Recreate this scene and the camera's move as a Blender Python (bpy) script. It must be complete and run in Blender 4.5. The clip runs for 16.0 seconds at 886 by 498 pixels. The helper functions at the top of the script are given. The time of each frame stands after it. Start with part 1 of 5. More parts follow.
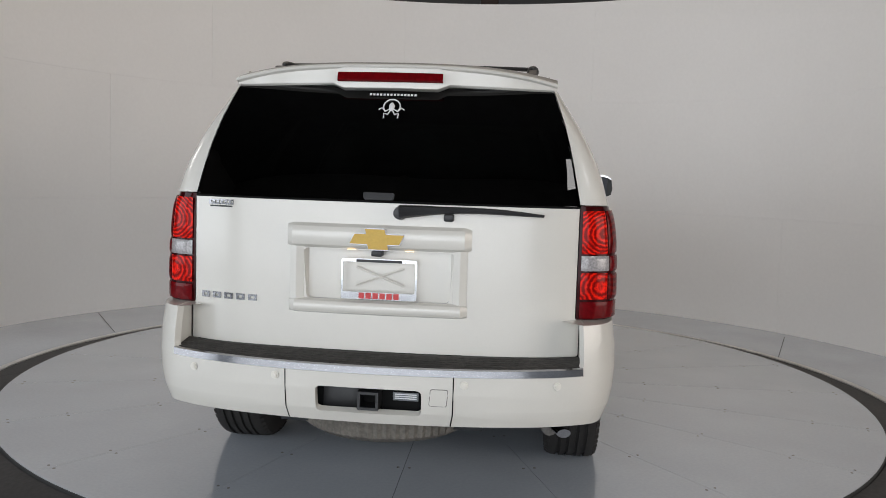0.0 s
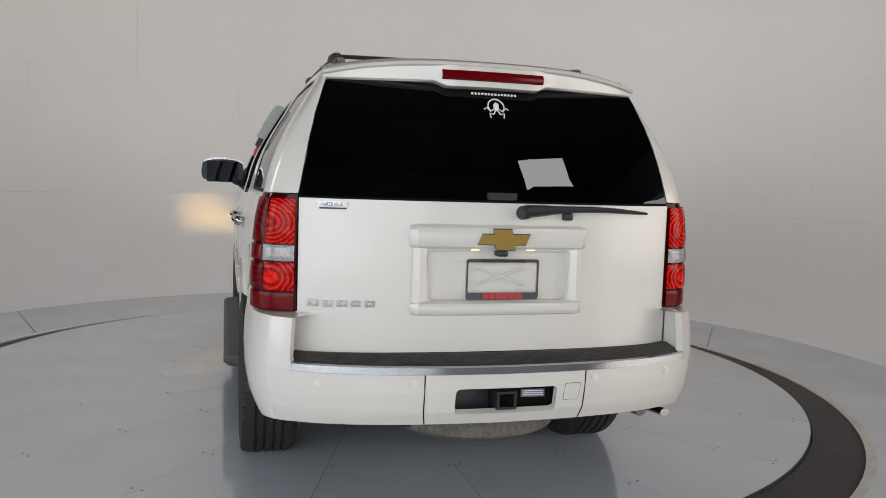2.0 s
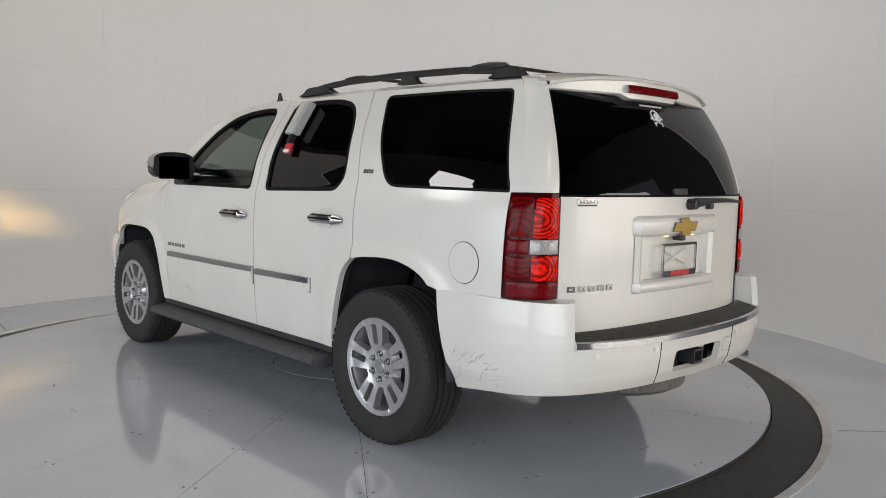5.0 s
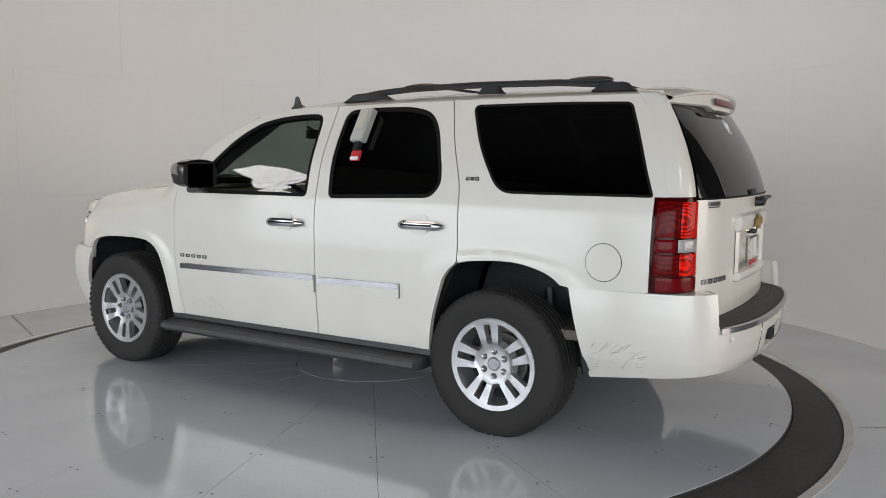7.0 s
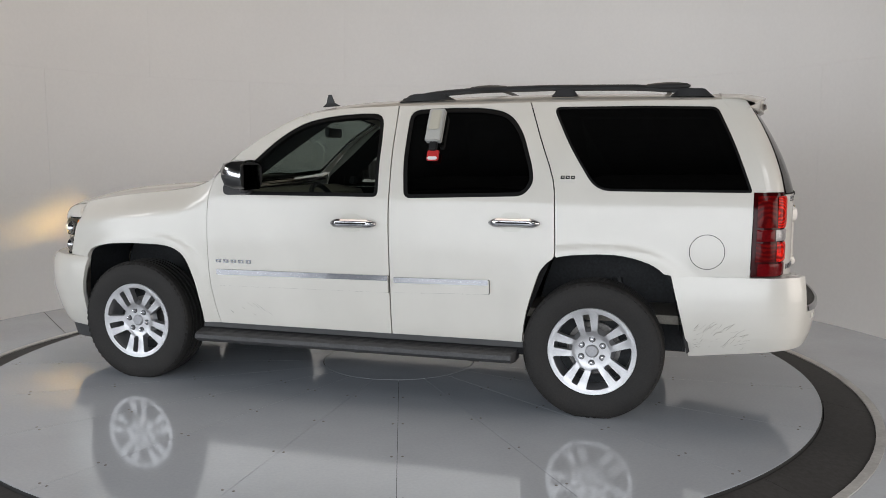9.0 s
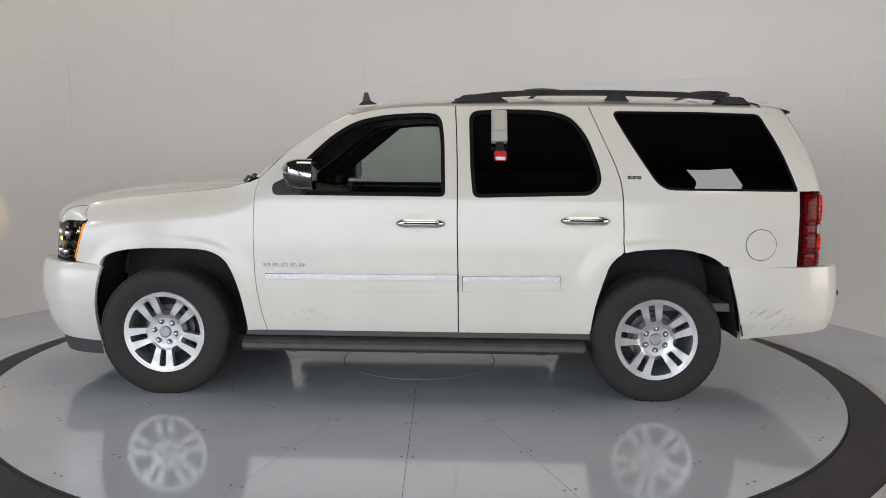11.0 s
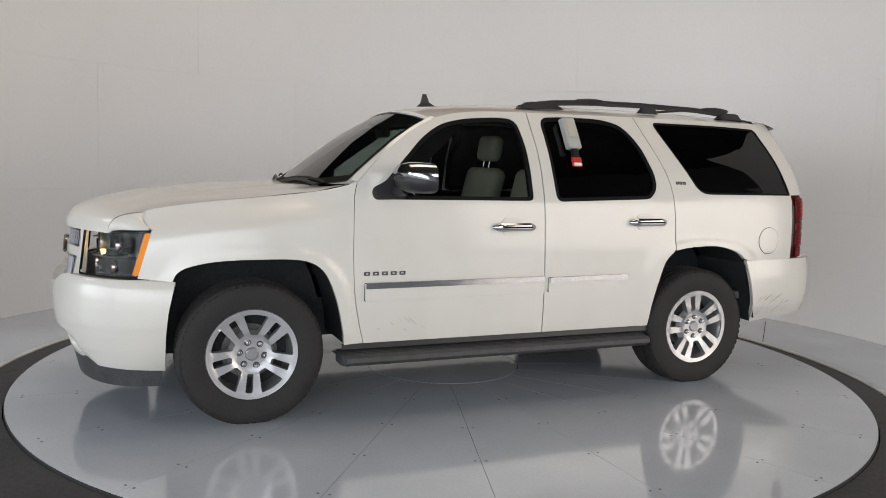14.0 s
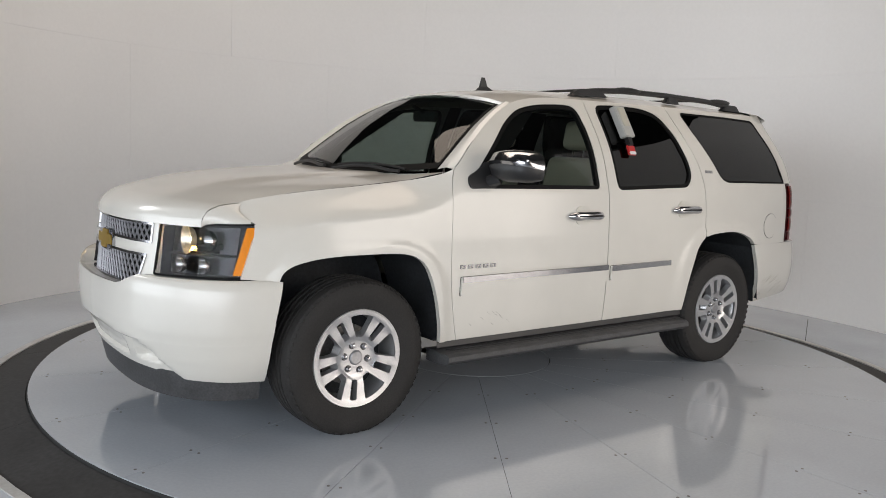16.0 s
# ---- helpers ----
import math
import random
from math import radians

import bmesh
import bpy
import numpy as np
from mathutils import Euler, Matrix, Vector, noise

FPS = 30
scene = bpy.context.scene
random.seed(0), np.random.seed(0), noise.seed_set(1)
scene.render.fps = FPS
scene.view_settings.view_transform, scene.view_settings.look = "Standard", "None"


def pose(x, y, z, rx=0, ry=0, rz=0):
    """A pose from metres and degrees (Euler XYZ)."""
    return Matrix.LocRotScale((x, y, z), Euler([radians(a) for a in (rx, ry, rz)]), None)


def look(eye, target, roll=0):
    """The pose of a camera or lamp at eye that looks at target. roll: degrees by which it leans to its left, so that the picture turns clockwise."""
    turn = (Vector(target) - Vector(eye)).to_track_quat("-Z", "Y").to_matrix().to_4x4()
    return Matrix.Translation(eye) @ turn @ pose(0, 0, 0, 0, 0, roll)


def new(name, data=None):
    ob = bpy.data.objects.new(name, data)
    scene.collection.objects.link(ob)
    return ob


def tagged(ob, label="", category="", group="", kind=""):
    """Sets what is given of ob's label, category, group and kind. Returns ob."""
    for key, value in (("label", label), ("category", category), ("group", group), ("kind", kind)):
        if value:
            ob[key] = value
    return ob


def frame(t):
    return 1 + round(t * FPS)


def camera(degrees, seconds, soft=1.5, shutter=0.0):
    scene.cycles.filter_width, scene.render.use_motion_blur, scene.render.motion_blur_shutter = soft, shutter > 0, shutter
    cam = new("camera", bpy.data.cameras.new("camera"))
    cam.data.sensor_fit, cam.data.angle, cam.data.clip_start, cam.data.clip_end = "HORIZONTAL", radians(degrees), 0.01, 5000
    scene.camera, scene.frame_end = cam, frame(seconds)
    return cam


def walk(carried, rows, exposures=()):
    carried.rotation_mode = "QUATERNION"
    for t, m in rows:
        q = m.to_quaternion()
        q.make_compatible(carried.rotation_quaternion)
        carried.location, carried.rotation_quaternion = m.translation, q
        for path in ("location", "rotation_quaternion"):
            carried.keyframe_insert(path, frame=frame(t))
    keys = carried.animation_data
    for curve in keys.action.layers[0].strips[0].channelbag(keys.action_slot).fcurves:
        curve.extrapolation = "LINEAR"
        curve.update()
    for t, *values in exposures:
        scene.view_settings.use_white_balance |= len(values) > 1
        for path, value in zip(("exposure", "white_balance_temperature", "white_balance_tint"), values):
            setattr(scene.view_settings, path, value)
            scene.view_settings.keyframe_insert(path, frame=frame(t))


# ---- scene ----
cam = camera(57.23, 16.0, soft=0.9)
# the camera's place, its turn, its tilt and its lean, in metres and degrees
ROWS = [
    (0.0, 0.112, -5.755, 1.390, 1.18, -4.89, 1.86),
    (0.5, 0.110, -5.761, 1.375, -0.14, -4.63, 1.83),
    (1.0, 0.101, -5.739, 1.378, -1.38, -4.65, 1.77),
    (1.5, 0.099, -5.717, 1.388, -2.47, -4.95, 1.95),
    (2.0, 0.116, -5.712, 1.393, -3.39, -5.20, 1.91),
    (2.5, 0.141, -5.715, 1.389, -4.36, -5.10, 1.93),
    (3.0, 0.160, -5.733, 1.385, -5.03, -4.99, 2.00),
    (3.5, 0.167, -5.758, 1.378, -5.56, -5.05, 1.93),
    (4.0, 0.151, -5.778, 1.370, -5.77, -5.04, 1.82),
    (4.5, 0.102, -5.801, 1.375, -5.83, -5.21, 1.65),
    (5.0, 0.050, -5.840, 1.390, -5.90, -5.52, 1.39),
    (7.5, 0.004, -5.873, 1.485, -4.63, -6.32, 0.06),
    (8.0, -0.001, -5.875, 1.494, -4.20, -6.47, -0.06),
    (8.5, -0.008, -5.889, 1.504, -3.79, -6.64, -0.01),
    (9.0, -0.017, -5.878, 1.505, -3.31, -6.64, 0.09),
    (9.5, -0.028, -5.874, 1.506, -2.91, -6.73, 0.28),
    (12.0, -0.095, -5.850, 1.510, -1.96, -6.66, 0.91),
    (12.5, -0.108, -5.843, 1.499, -1.78, -6.43, 1.10),
    (13.0, -0.123, -5.840, 1.489, -1.64, -6.23, 1.20),
    (13.5, -0.140, -5.843, 1.487, -1.54, -6.18, 1.51),
    (14.0, -0.157, -5.845, 1.484, -1.35, -6.25, 1.74),
    (14.5, -0.170, -5.835, 1.477, -1.00, -6.39, 1.94),
    (15.0, -0.170, -5.801, 1.460, -0.37, -6.57, 2.25),
    (15.5, -0.166, -5.740, 1.451, 0.27, -6.84, 2.48),
    (16.0, -0.160, -5.684, 1.460, 0.84, -7.09, 2.61),
]
walk(cam, [(t, pose(x, y, z) @ pose(0, 0, 0, 0, 0, yaw) @ pose(0, 0, 0, 90 + pitch) @ pose(0, 0, 0, 0, 0, roll))
           for t, x, y, z, yaw, pitch, roll in ROWS], exposures=[(0.0, -0.40), (3.0, -0.32), (5.0, -0.22), (9.0, -0.31), (12.5, -0.24), (16.0, -0.13)])
# the turntable's turn, in degrees
TURNS = [
    (0.0, -4.56), (0.5, -0.74), (1.0, 3.55), (1.5, 7.73), (2.0, 11.77), (2.5, 16.22),
    (3.0, 20.47), (3.5, 24.43), (4.0, 28.70), (4.5, 33.11), (5.0, 37.26), (7.5, 57.76),
    (8.0, 61.97), (8.5, 66.26), (9.0, 70.46), (9.5, 74.68), (12.0, 95.00), (12.5, 99.41),
    (13.0, 103.36), (13.5, 107.52), (14.0, 111.56), (14.5, 115.69), (15.0, 120.28), (15.5, 124.38),
    (16.0, 128.17),
]

# ---- world and lights ----
world = bpy.data.worlds.new("world")
scene.world = world
world.use_nodes = True
world.node_tree.nodes["Background"].inputs["Color"].default_value = (0.75, 0.8, 0.9, 1)
world.node_tree.nodes["Background"].inputs["Strength"].default_value = 0.3


def area(name, m, sx, sy, watts, colour, spread=180):
    data = bpy.data.lights.new(name, "AREA")
    data.shape, data.size, data.size_y, data.energy, data.color = "RECTANGLE", sx, sy, watts, colour
    data.spread = radians(spread)
    ob = new(name, data)
    ob.matrix_world = m
    return ob


# sky light slants through the bay; unseen side fills, cool left, warm right
area("bay_daylight", look((-1.6, -9.35, 1.9), (0.6, 0, 0.4)), 9.6, 3.7, 215, (0.90, 0.945, 1.0), 110)
area("side_fill_light", look((-9.3, -5.2, 2.15), (0, -0.6, 0.3)), 7.0, 4.0, 150, (0.89, 0.94, 1.0), 110)
area("side_fill_light", look((9.3, -5.2, 2.15), (0, -0.6, 0.5)), 7.0, 4.0, 165, (1.0, 0.90, 0.81), 110)
area("panel_light", look((3.0, -4.8, 3.75), (0.7, -1.9, 2.7), -7), 0.70, 0.95, 15, (1.0, 0.98, 0.97))
area("panel_light", look((-5.2, -1.0, 3.35), (-0.6, -1.6, 1.2)), 0.78, 0.8, 24, (1.0, 0.98, 0.97))
area("overhead_light", look((0, 0.7, 6.6), (0, 0.7, 0)), 5.5, 3.5, 115, (1.0, 0.85, 0.72), 135)


# ---- materials ----
def material(name, base, rough=0.5, metal=0.0, grain=0.0, scale=40.0, stain=0.0, stain_scale=2.0, bump=0.0, **extra):
    """A principled surface whose colour varies at two scales, with a fine relief."""
    m = bpy.data.materials.new(name)
    m.use_nodes = True
    nt = m.node_tree
    b = nt.nodes["Principled BSDF"]
    b.inputs["Base Color"].default_value = (*base, 1)
    b.inputs["Roughness"].default_value, b.inputs["Metallic"].default_value = rough, metal
    for key, value in extra.items():
        b.inputs[key.replace("_", " ")].default_value = value
    if grain or stain or bump:
        co = nt.nodes.new("ShaderNodeTexCoord")
        fine, broad = nt.nodes.new("ShaderNodeTexNoise"), nt.nodes.new("ShaderNodeTexNoise")
        fine.inputs["Scale"].default_value, broad.inputs["Scale"].default_value = scale, stain_scale
        fine.inputs["Detail"].default_value, broad.inputs["Detail"].default_value = 4, 5
        for n in (fine, broad):
            nt.links.new(co.outputs["Object"], n.inputs["Vector"])
        last = None
        for n, amount in ((fine, grain), (broad, stain)):
            if not amount:
                continue
            ramp = nt.nodes.new("ShaderNodeMapRange")
            ramp.inputs["From Min"].default_value, ramp.inputs["From Max"].default_value = 0.3, 0.7
            ramp.inputs["To Min"].default_value, ramp.inputs["To Max"].default_value = 1 - amount, 1 + amount * 0.5
            nt.links.new(n.outputs["Fac"], ramp.inputs["Value"])
            mix = nt.nodes.new("ShaderNodeVectorMath")
            mix.operation = "MULTIPLY"
            if last is None:
                mix.inputs[0].default_value = base
            else:
                nt.links.new(last, mix.inputs[0])
            nt.links.new(ramp.outputs["Result"], mix.inputs[1])
            last = mix.outputs["Vector"]
        if last is not None:
            nt.links.new(last, b.inputs["Base Color"])
        if stain:
            r2 = nt.nodes.new("ShaderNodeMapRange")
            r2.inputs["To Min"].default_value, r2.inputs["To Max"].default_value = rough * 0.85, min(1, rough * 1.2)
            nt.links.new(broad.outputs["Fac"], r2.inputs["Value"])
            nt.links.new(r2.outputs["Result"], b.inputs["Roughness"])
        if bump:
            bp = nt.nodes.new("ShaderNodeBump")
            bp.inputs["Strength"].default_value, bp.inputs["Distance"].default_value = bump, 0.002
            nt.links.new(fine.outputs["Fac"], bp.inputs["Height"])
            nt.links.new(bp.outputs["Normal"], b.inputs["Normal"])
    return m


def glowing(name, base, colour, strength, rough=0.2):
    m = material(name, base, rough)
    b = m.node_tree.nodes["Principled BSDF"]
    b.inputs["Emission Color"].default_value, b.inputs["Emission Strength"].default_value = (*colour, 1), strength
    return m


def pane(name, tint, rough=0.0, ior=1.52):
    """A thin tinted pane: mirror gloss over light let through."""
    m = bpy.data.materials.new(name)
    m.use_nodes = True
    nt = m.node_tree
    for n in list(nt.nodes):
        nt.nodes.remove(n)
    out, mix = nt.nodes.new("ShaderNodeOutputMaterial"), nt.nodes.new("ShaderNodeMixShader")
    clear, gloss, rim = nt.nodes.new("ShaderNodeBsdfTransparent"), nt.nodes.new("ShaderNodeBsdfGlossy"), nt.nodes.new("ShaderNodeLayerWeight")
    clear.inputs["Color"].default_value = (*tint, 1)
    gloss.inputs["Roughness"].default_value = rough
    # the same gloss from both sides of the thin sheet
    rim.inputs["Blend"].default_value = 0.5
    power, gain = nt.nodes.new("ShaderNodeMath"), nt.nodes.new("ShaderNodeMapRange")
    power.operation, power.inputs[1].default_value = "POWER", 5.0
    gain.inputs["To Min"].default_value = ((ior - 1) / (ior + 1)) ** 2 * 1.6
    nt.links.new(rim.outputs["Facing"], power.inputs[0])
    nt.links.new(power.outputs["Value"], gain.inputs["Value"])
    nt.links.new(gain.outputs["Result"], mix.inputs["Fac"])
    nt.links.new(clear.outputs["BSDF"], mix.inputs[1])
    nt.links.new(gloss.outputs["BSDF"], mix.inputs[2])
    nt.links.new(mix.outputs["Shader"], out.inputs["Surface"])
    return m


PAINT = material("pearl_white_paint", (0.66, 0.635, 0.58), 0.42, 0.0, 0.02, 220, 0.04, 3.0, Coat_Weight=0.9, Coat_Roughness=0.13)
BLACK = material("black_plastic", (0.018, 0.018, 0.019), 0.45, 0, 0.2, 300, 0.2, 6, 0.15)
GREYPL = material("worn_grey_plastic", (0.055, 0.055, 0.057), 0.55, 0, 0.3, 90, 0.35, 9, 0.3)
RUBBER = material("tyre_rubber", (0.019, 0.0172, 0.016), 0.75, 0, 0.3, 120, 0.4, 7, 0.4)
SEAL = material("window_seal", (0.005, 0.005, 0.005), 0.6, Specular_IOR_Level=0.12)
CHROME = material("chrome", (0.46, 0.46, 0.475), 0.14, 1.0, 0.06, 60)
DARKCHROME = material("dark_chrome", (0.26, 0.26, 0.27), 0.22, 0.9, 0.04, 120)
ALLOY = material("machined_alloy", (0.50, 0.50, 0.51), 0.34, 0.75, 0.08, 160)
ALLOYG = material("painted_alloy", (0.33, 0.33, 0.34), 0.4, 0.7, 0.1, 90)
LUGM = material("dark_lug", (0.09, 0.09, 0.092), 0.3, 0.7, 0.1, 90)
STEEL = material("dull_steel", (0.22, 0.21, 0.20), 0.5, 0.8, 0.3, 60, 0.3, 8)
DARK = material("wheel_well_liner", (0.020, 0.022, 0.025), 0.7, 0, 0.4, 60, 0.4, 9, 0.3)
GOLD = material("gold_emblem", (0.36, 0.235, 0.05), 0.38, 0.5, 0.15, 200)
TINT = pane("privacy_glass", (0.004, 0.0045, 0.0045))
CLEAR = pane("clear_glass", (0.66, 0.71, 0.69))
REDLENS = material("red_lens", (0.13, 0.002, 0.004), 0.15, 0, 0.3, 60, Specular_IOR_Level=0.15)


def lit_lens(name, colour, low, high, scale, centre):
    """A lit lens; uneven rings of light are put into its emission."""
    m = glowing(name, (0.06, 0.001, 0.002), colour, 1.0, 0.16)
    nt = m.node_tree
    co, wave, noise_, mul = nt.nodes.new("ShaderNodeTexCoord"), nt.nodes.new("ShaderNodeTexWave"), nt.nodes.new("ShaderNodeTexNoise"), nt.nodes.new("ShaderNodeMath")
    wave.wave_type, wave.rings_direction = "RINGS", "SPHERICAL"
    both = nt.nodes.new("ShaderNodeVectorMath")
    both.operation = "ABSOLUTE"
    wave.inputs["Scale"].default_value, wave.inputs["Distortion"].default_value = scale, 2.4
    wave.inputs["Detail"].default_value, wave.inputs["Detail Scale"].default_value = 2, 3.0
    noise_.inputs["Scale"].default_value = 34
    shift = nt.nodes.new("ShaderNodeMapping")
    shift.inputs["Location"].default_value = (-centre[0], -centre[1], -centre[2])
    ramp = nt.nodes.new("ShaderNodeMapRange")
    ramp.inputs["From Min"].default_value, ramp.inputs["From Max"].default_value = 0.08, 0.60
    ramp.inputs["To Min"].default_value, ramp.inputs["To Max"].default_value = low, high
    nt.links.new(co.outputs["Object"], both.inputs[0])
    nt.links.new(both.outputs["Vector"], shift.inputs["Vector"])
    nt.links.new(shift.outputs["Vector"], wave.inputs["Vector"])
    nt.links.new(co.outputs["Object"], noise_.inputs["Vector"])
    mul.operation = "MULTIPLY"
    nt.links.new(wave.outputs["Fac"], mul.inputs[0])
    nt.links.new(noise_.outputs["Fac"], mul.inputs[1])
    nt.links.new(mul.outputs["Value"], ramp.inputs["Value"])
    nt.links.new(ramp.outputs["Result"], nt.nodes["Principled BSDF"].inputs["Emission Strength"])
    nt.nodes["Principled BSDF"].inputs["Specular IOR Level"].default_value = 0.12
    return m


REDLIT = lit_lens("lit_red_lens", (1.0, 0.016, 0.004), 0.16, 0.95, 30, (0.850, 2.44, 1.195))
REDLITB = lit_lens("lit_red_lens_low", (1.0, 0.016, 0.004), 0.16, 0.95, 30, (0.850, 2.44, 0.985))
BEAM = glowing("beam_emitter", (0.9, 0.8, 0.6), (1.0, 0.60, 0.16), 26000)
PLATELIT = glowing("plate_lamp", (0.9, 0.8, 0.6), (1.0, 0.62, 0.28), 1.6)
DARKRED = material("smoked_red_lens", (0.035, 0.0015, 0.002), 0.10, 0, 0.2, 60, Specular_IOR_Level=0.15)
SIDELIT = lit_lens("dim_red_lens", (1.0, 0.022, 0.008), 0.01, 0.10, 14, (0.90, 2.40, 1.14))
REVERSE = material("clear_lens", (0.36, 0.34, 0.34), 0.2, 0.0, 0.35, 120, Coat_Weight=0.5)
AMBER = material("amber_lens", (0.80, 0.25, 0.002), 0.25, 0, 0.10, 70, Specular_IOR_Level=0.2)
WALLM = material("white_wall_paint", (0.82, 0.812, 0.80), 0.5, 0, 0.015, 30, 0.03, 0.7, 0.02)
FLOORM = material("grey_floor_paint", (0.49, 0.525, 0.57), 0.24, 0, 0.04, 60, 0.08, 1.2, 0.03)
DISCM = material("grey_turntable_paint", (0.465, 0.50, 0.545), 0.11, 0, 0.04, 60, 0.07, 1.4, 0.02, Coat_Weight=0.5, Coat_Roughness=0.04)
RINGM = material("black_rubber_ring", (0.035, 0.034, 0.034), 0.75, 0, 0.3, 40, 0.3, 3, 0.3)
SEAMM = material("seam_grime", (0.02, 0.02, 0.02), 0.8)
LEATHER = material("beige_leather", (0.45, 0.40, 0.31), 0.5, 0, 0.1, 150, 0.1, 6, 0.2)
CABIN = material("dark_cabin_trim", (0.17, 0.155, 0.13), 0.7, 0, 0.2, 90)
CEILM = material("dark_ceiling", (0.10, 0.10, 0.10), 0.8, 0, 0.2, 3)
BACKM = material("shop_wall", (0.28, 0.27, 0.26), 0.7, 0, 0.1, 4, 0.1, 0.5)
STEPM = material("step_pad_rubber", (0.06, 0.055, 0.05), 0.6, 0, 0.4, 50, 0.3, 12, 0.4)
GREYBOX = material("grey_box_plastic", (0.42, 0.42, 0.40), 0.5, 0, 0.05, 100)
REDPL = material("red_plastic", (0.5, 0.03, 0.03), 0.4)
WHITEV = material("white_vinyl", (0.75, 0.75, 0.75), 0.5)
COIN = material("sensor_paint", (0.72, 0.69, 0.62), 0.35)


# ---- mesh tools ----
def empty(name, label="", category="", **more):
    return tagged(new(name), label, category, **more)


def part(name, bm, mat, parent=None, label="", smooth=True, sharp=35):
    """Links a bmesh as one mesh object under a thing or a part."""
    if smooth:
        bm.normal_update()
        for f in bm.faces:
            f.smooth = True
        for e in bm.edges:
            if len(e.link_faces) == 2 and e.calc_face_angle(0) > radians(sharp):
                e.smooth = False
    me = bpy.data.meshes.new(name)
    bm.to_mesh(me)
    bm.free()
    me.materials.append(mat)
    ob = new(name, me)
    ob.parent = parent
    if label:
        ob["label"] = label
    return ob


def lerp(a, b, f):
    return a + (b - a) * f


def table(x, xs, ys):
    return float(np.interp(x, xs, ys))


def rounded(pts, r, n=4):
    """A polygon with its corners cut round; r is one radius or one for each corner."""
    out = []
    for i, p in enumerate(pts):
        rad = r[i] if isinstance(r, (list, tuple)) else r
        p, a, b = Vector(p), Vector(pts[i - 1]), Vector(pts[(i + 1) % len(pts)])
        da, db = a - p, b - p
        cut = min(rad, da.length * 0.45, db.length * 0.45)
        if cut < 1e-4:
            out.append(tuple(p))
            continue
        s, e = p + da.normalized() * cut, p + db.normalized() * cut
        for k in range(n + 1):
            f = k / n
            out.append(tuple(s * (1 - f) ** 2 + p * 2 * f * (1 - f) + e * f ** 2))
    return out


def curve_pts(pts, n=6):
    """A smooth open curve through the points."""
    out = []
    q = [Vector(p) for p in pts]
    for i in range(len(q) - 1):
        a, b, c, d = q[max(i - 1, 0)], q[i], q[i + 1], q[min(i + 2, len(q) - 1)]
        for k in range(n):
            f = k / n
            out.append(tuple(0.5 * ((2 * b) + (c - a) * f + (2 * a - 5 * b + 4 * c - d) * f * f + (3 * b - a - 3 * c + d) * f ** 3)))
    return out + [tuple(q[-1])]


def grown(pts, d):
    """A closed outline moved outwards by d."""
    n = len(pts)
    turn = sum(pts[i - 1][0] * pts[i][1] - pts[i][0] * pts[i - 1][1] for i in range(n))
    out = []
    for i in range(n):
        a, b = Vector(pts[i - 1]), Vector(pts[(i + 1) % n])
        t = (b - a).normalized()
        nrm = Vector((t.y, -t.x)) * (1 if turn > 0 else -1)
        out.append(tuple(Vector(pts[i]) + nrm * d))
    return out


def panel(outline, fn, holes=(), step=0.07, depth=0.02, lift=0.0):
    """A flat outline laid on the surface fn(u, v), with flanges that turn in by depth at its edges."""
    from mathutils.geometry import tessellate_polygon
    loops = [[Vector((u, v, 0)) for u, v in loop] for loop in (outline, *holes)]
    flat = [p for loop in loops for p in loop]
    bm = bmesh.new()
    vs = [bm.verts.new(p) for p in flat]
    for tri in tessellate_polygon(loops):
        try:
            bm.faces.new([vs[i] for i in tri])
        except ValueError:
            pass
    for axis in (0, 1):
        lo, hi = min(p[axis] for p in flat), max(p[axis] for p in flat)
        count = max(1, int((hi - lo) / step))
        for k in range(1, count):
            co, no = Vector((0, 0, 0)), Vector((0, 0, 0))
            co[axis], no[axis] = lo + (hi - lo) * k / count, 1
            bmesh.ops.bisect_plane(bm, geom=bm.verts[:] + bm.edges[:] + bm.faces[:], dist=1e-5, plane_co=co, plane_no=no)
    for f in bm.faces:
        if f.normal.z == 0:
            f.normal_update()
        if f.normal.z < 0:
            f.normal_flip()
    rim = {}
    if depth:
        res = bmesh.ops.extrude_edge_only(bm, edges=[e for e in bm.edges if e.is_boundary])
        rim = {v for v in res["geom"] if isinstance(v, bmesh.types.BMVert)}
    for v in bm.verts:
        u, w = v.co.x, v.co.y
        p, e = fn(u, w), 0.004
        n = (fn(u + e, w) - fn(u - e, w)).cross(fn(u, w + e) - fn(u, w - e)).normalized()
        v.co = p + n * (lift - (depth if v in rim else 0))
    return bm


def flipped(bm):
    """The mirror image across the car's middle plane."""
    for v in bm.verts:
        v.co.x = -v.co.x
    bmesh.ops.reverse_faces(bm, faces=bm.faces[:])
    return bm


def loft(rows, closed=False, cap=False):
    """Faces between rows of points."""
    bm = bmesh.new()
    vs = [[bm.verts.new(p) for p in row] for row in rows]
    n = len(rows[0])
    for a, b in zip(vs, vs[1:]):
        for i in range(n if closed else n - 1):
            bm.faces.new((a[i], a[(i + 1) % n], b[(i + 1) % n], b[i]))
    if cap:
        bm.faces.new(vs[0][::-1])
        bm.faces.new(vs[-1])
    return bm


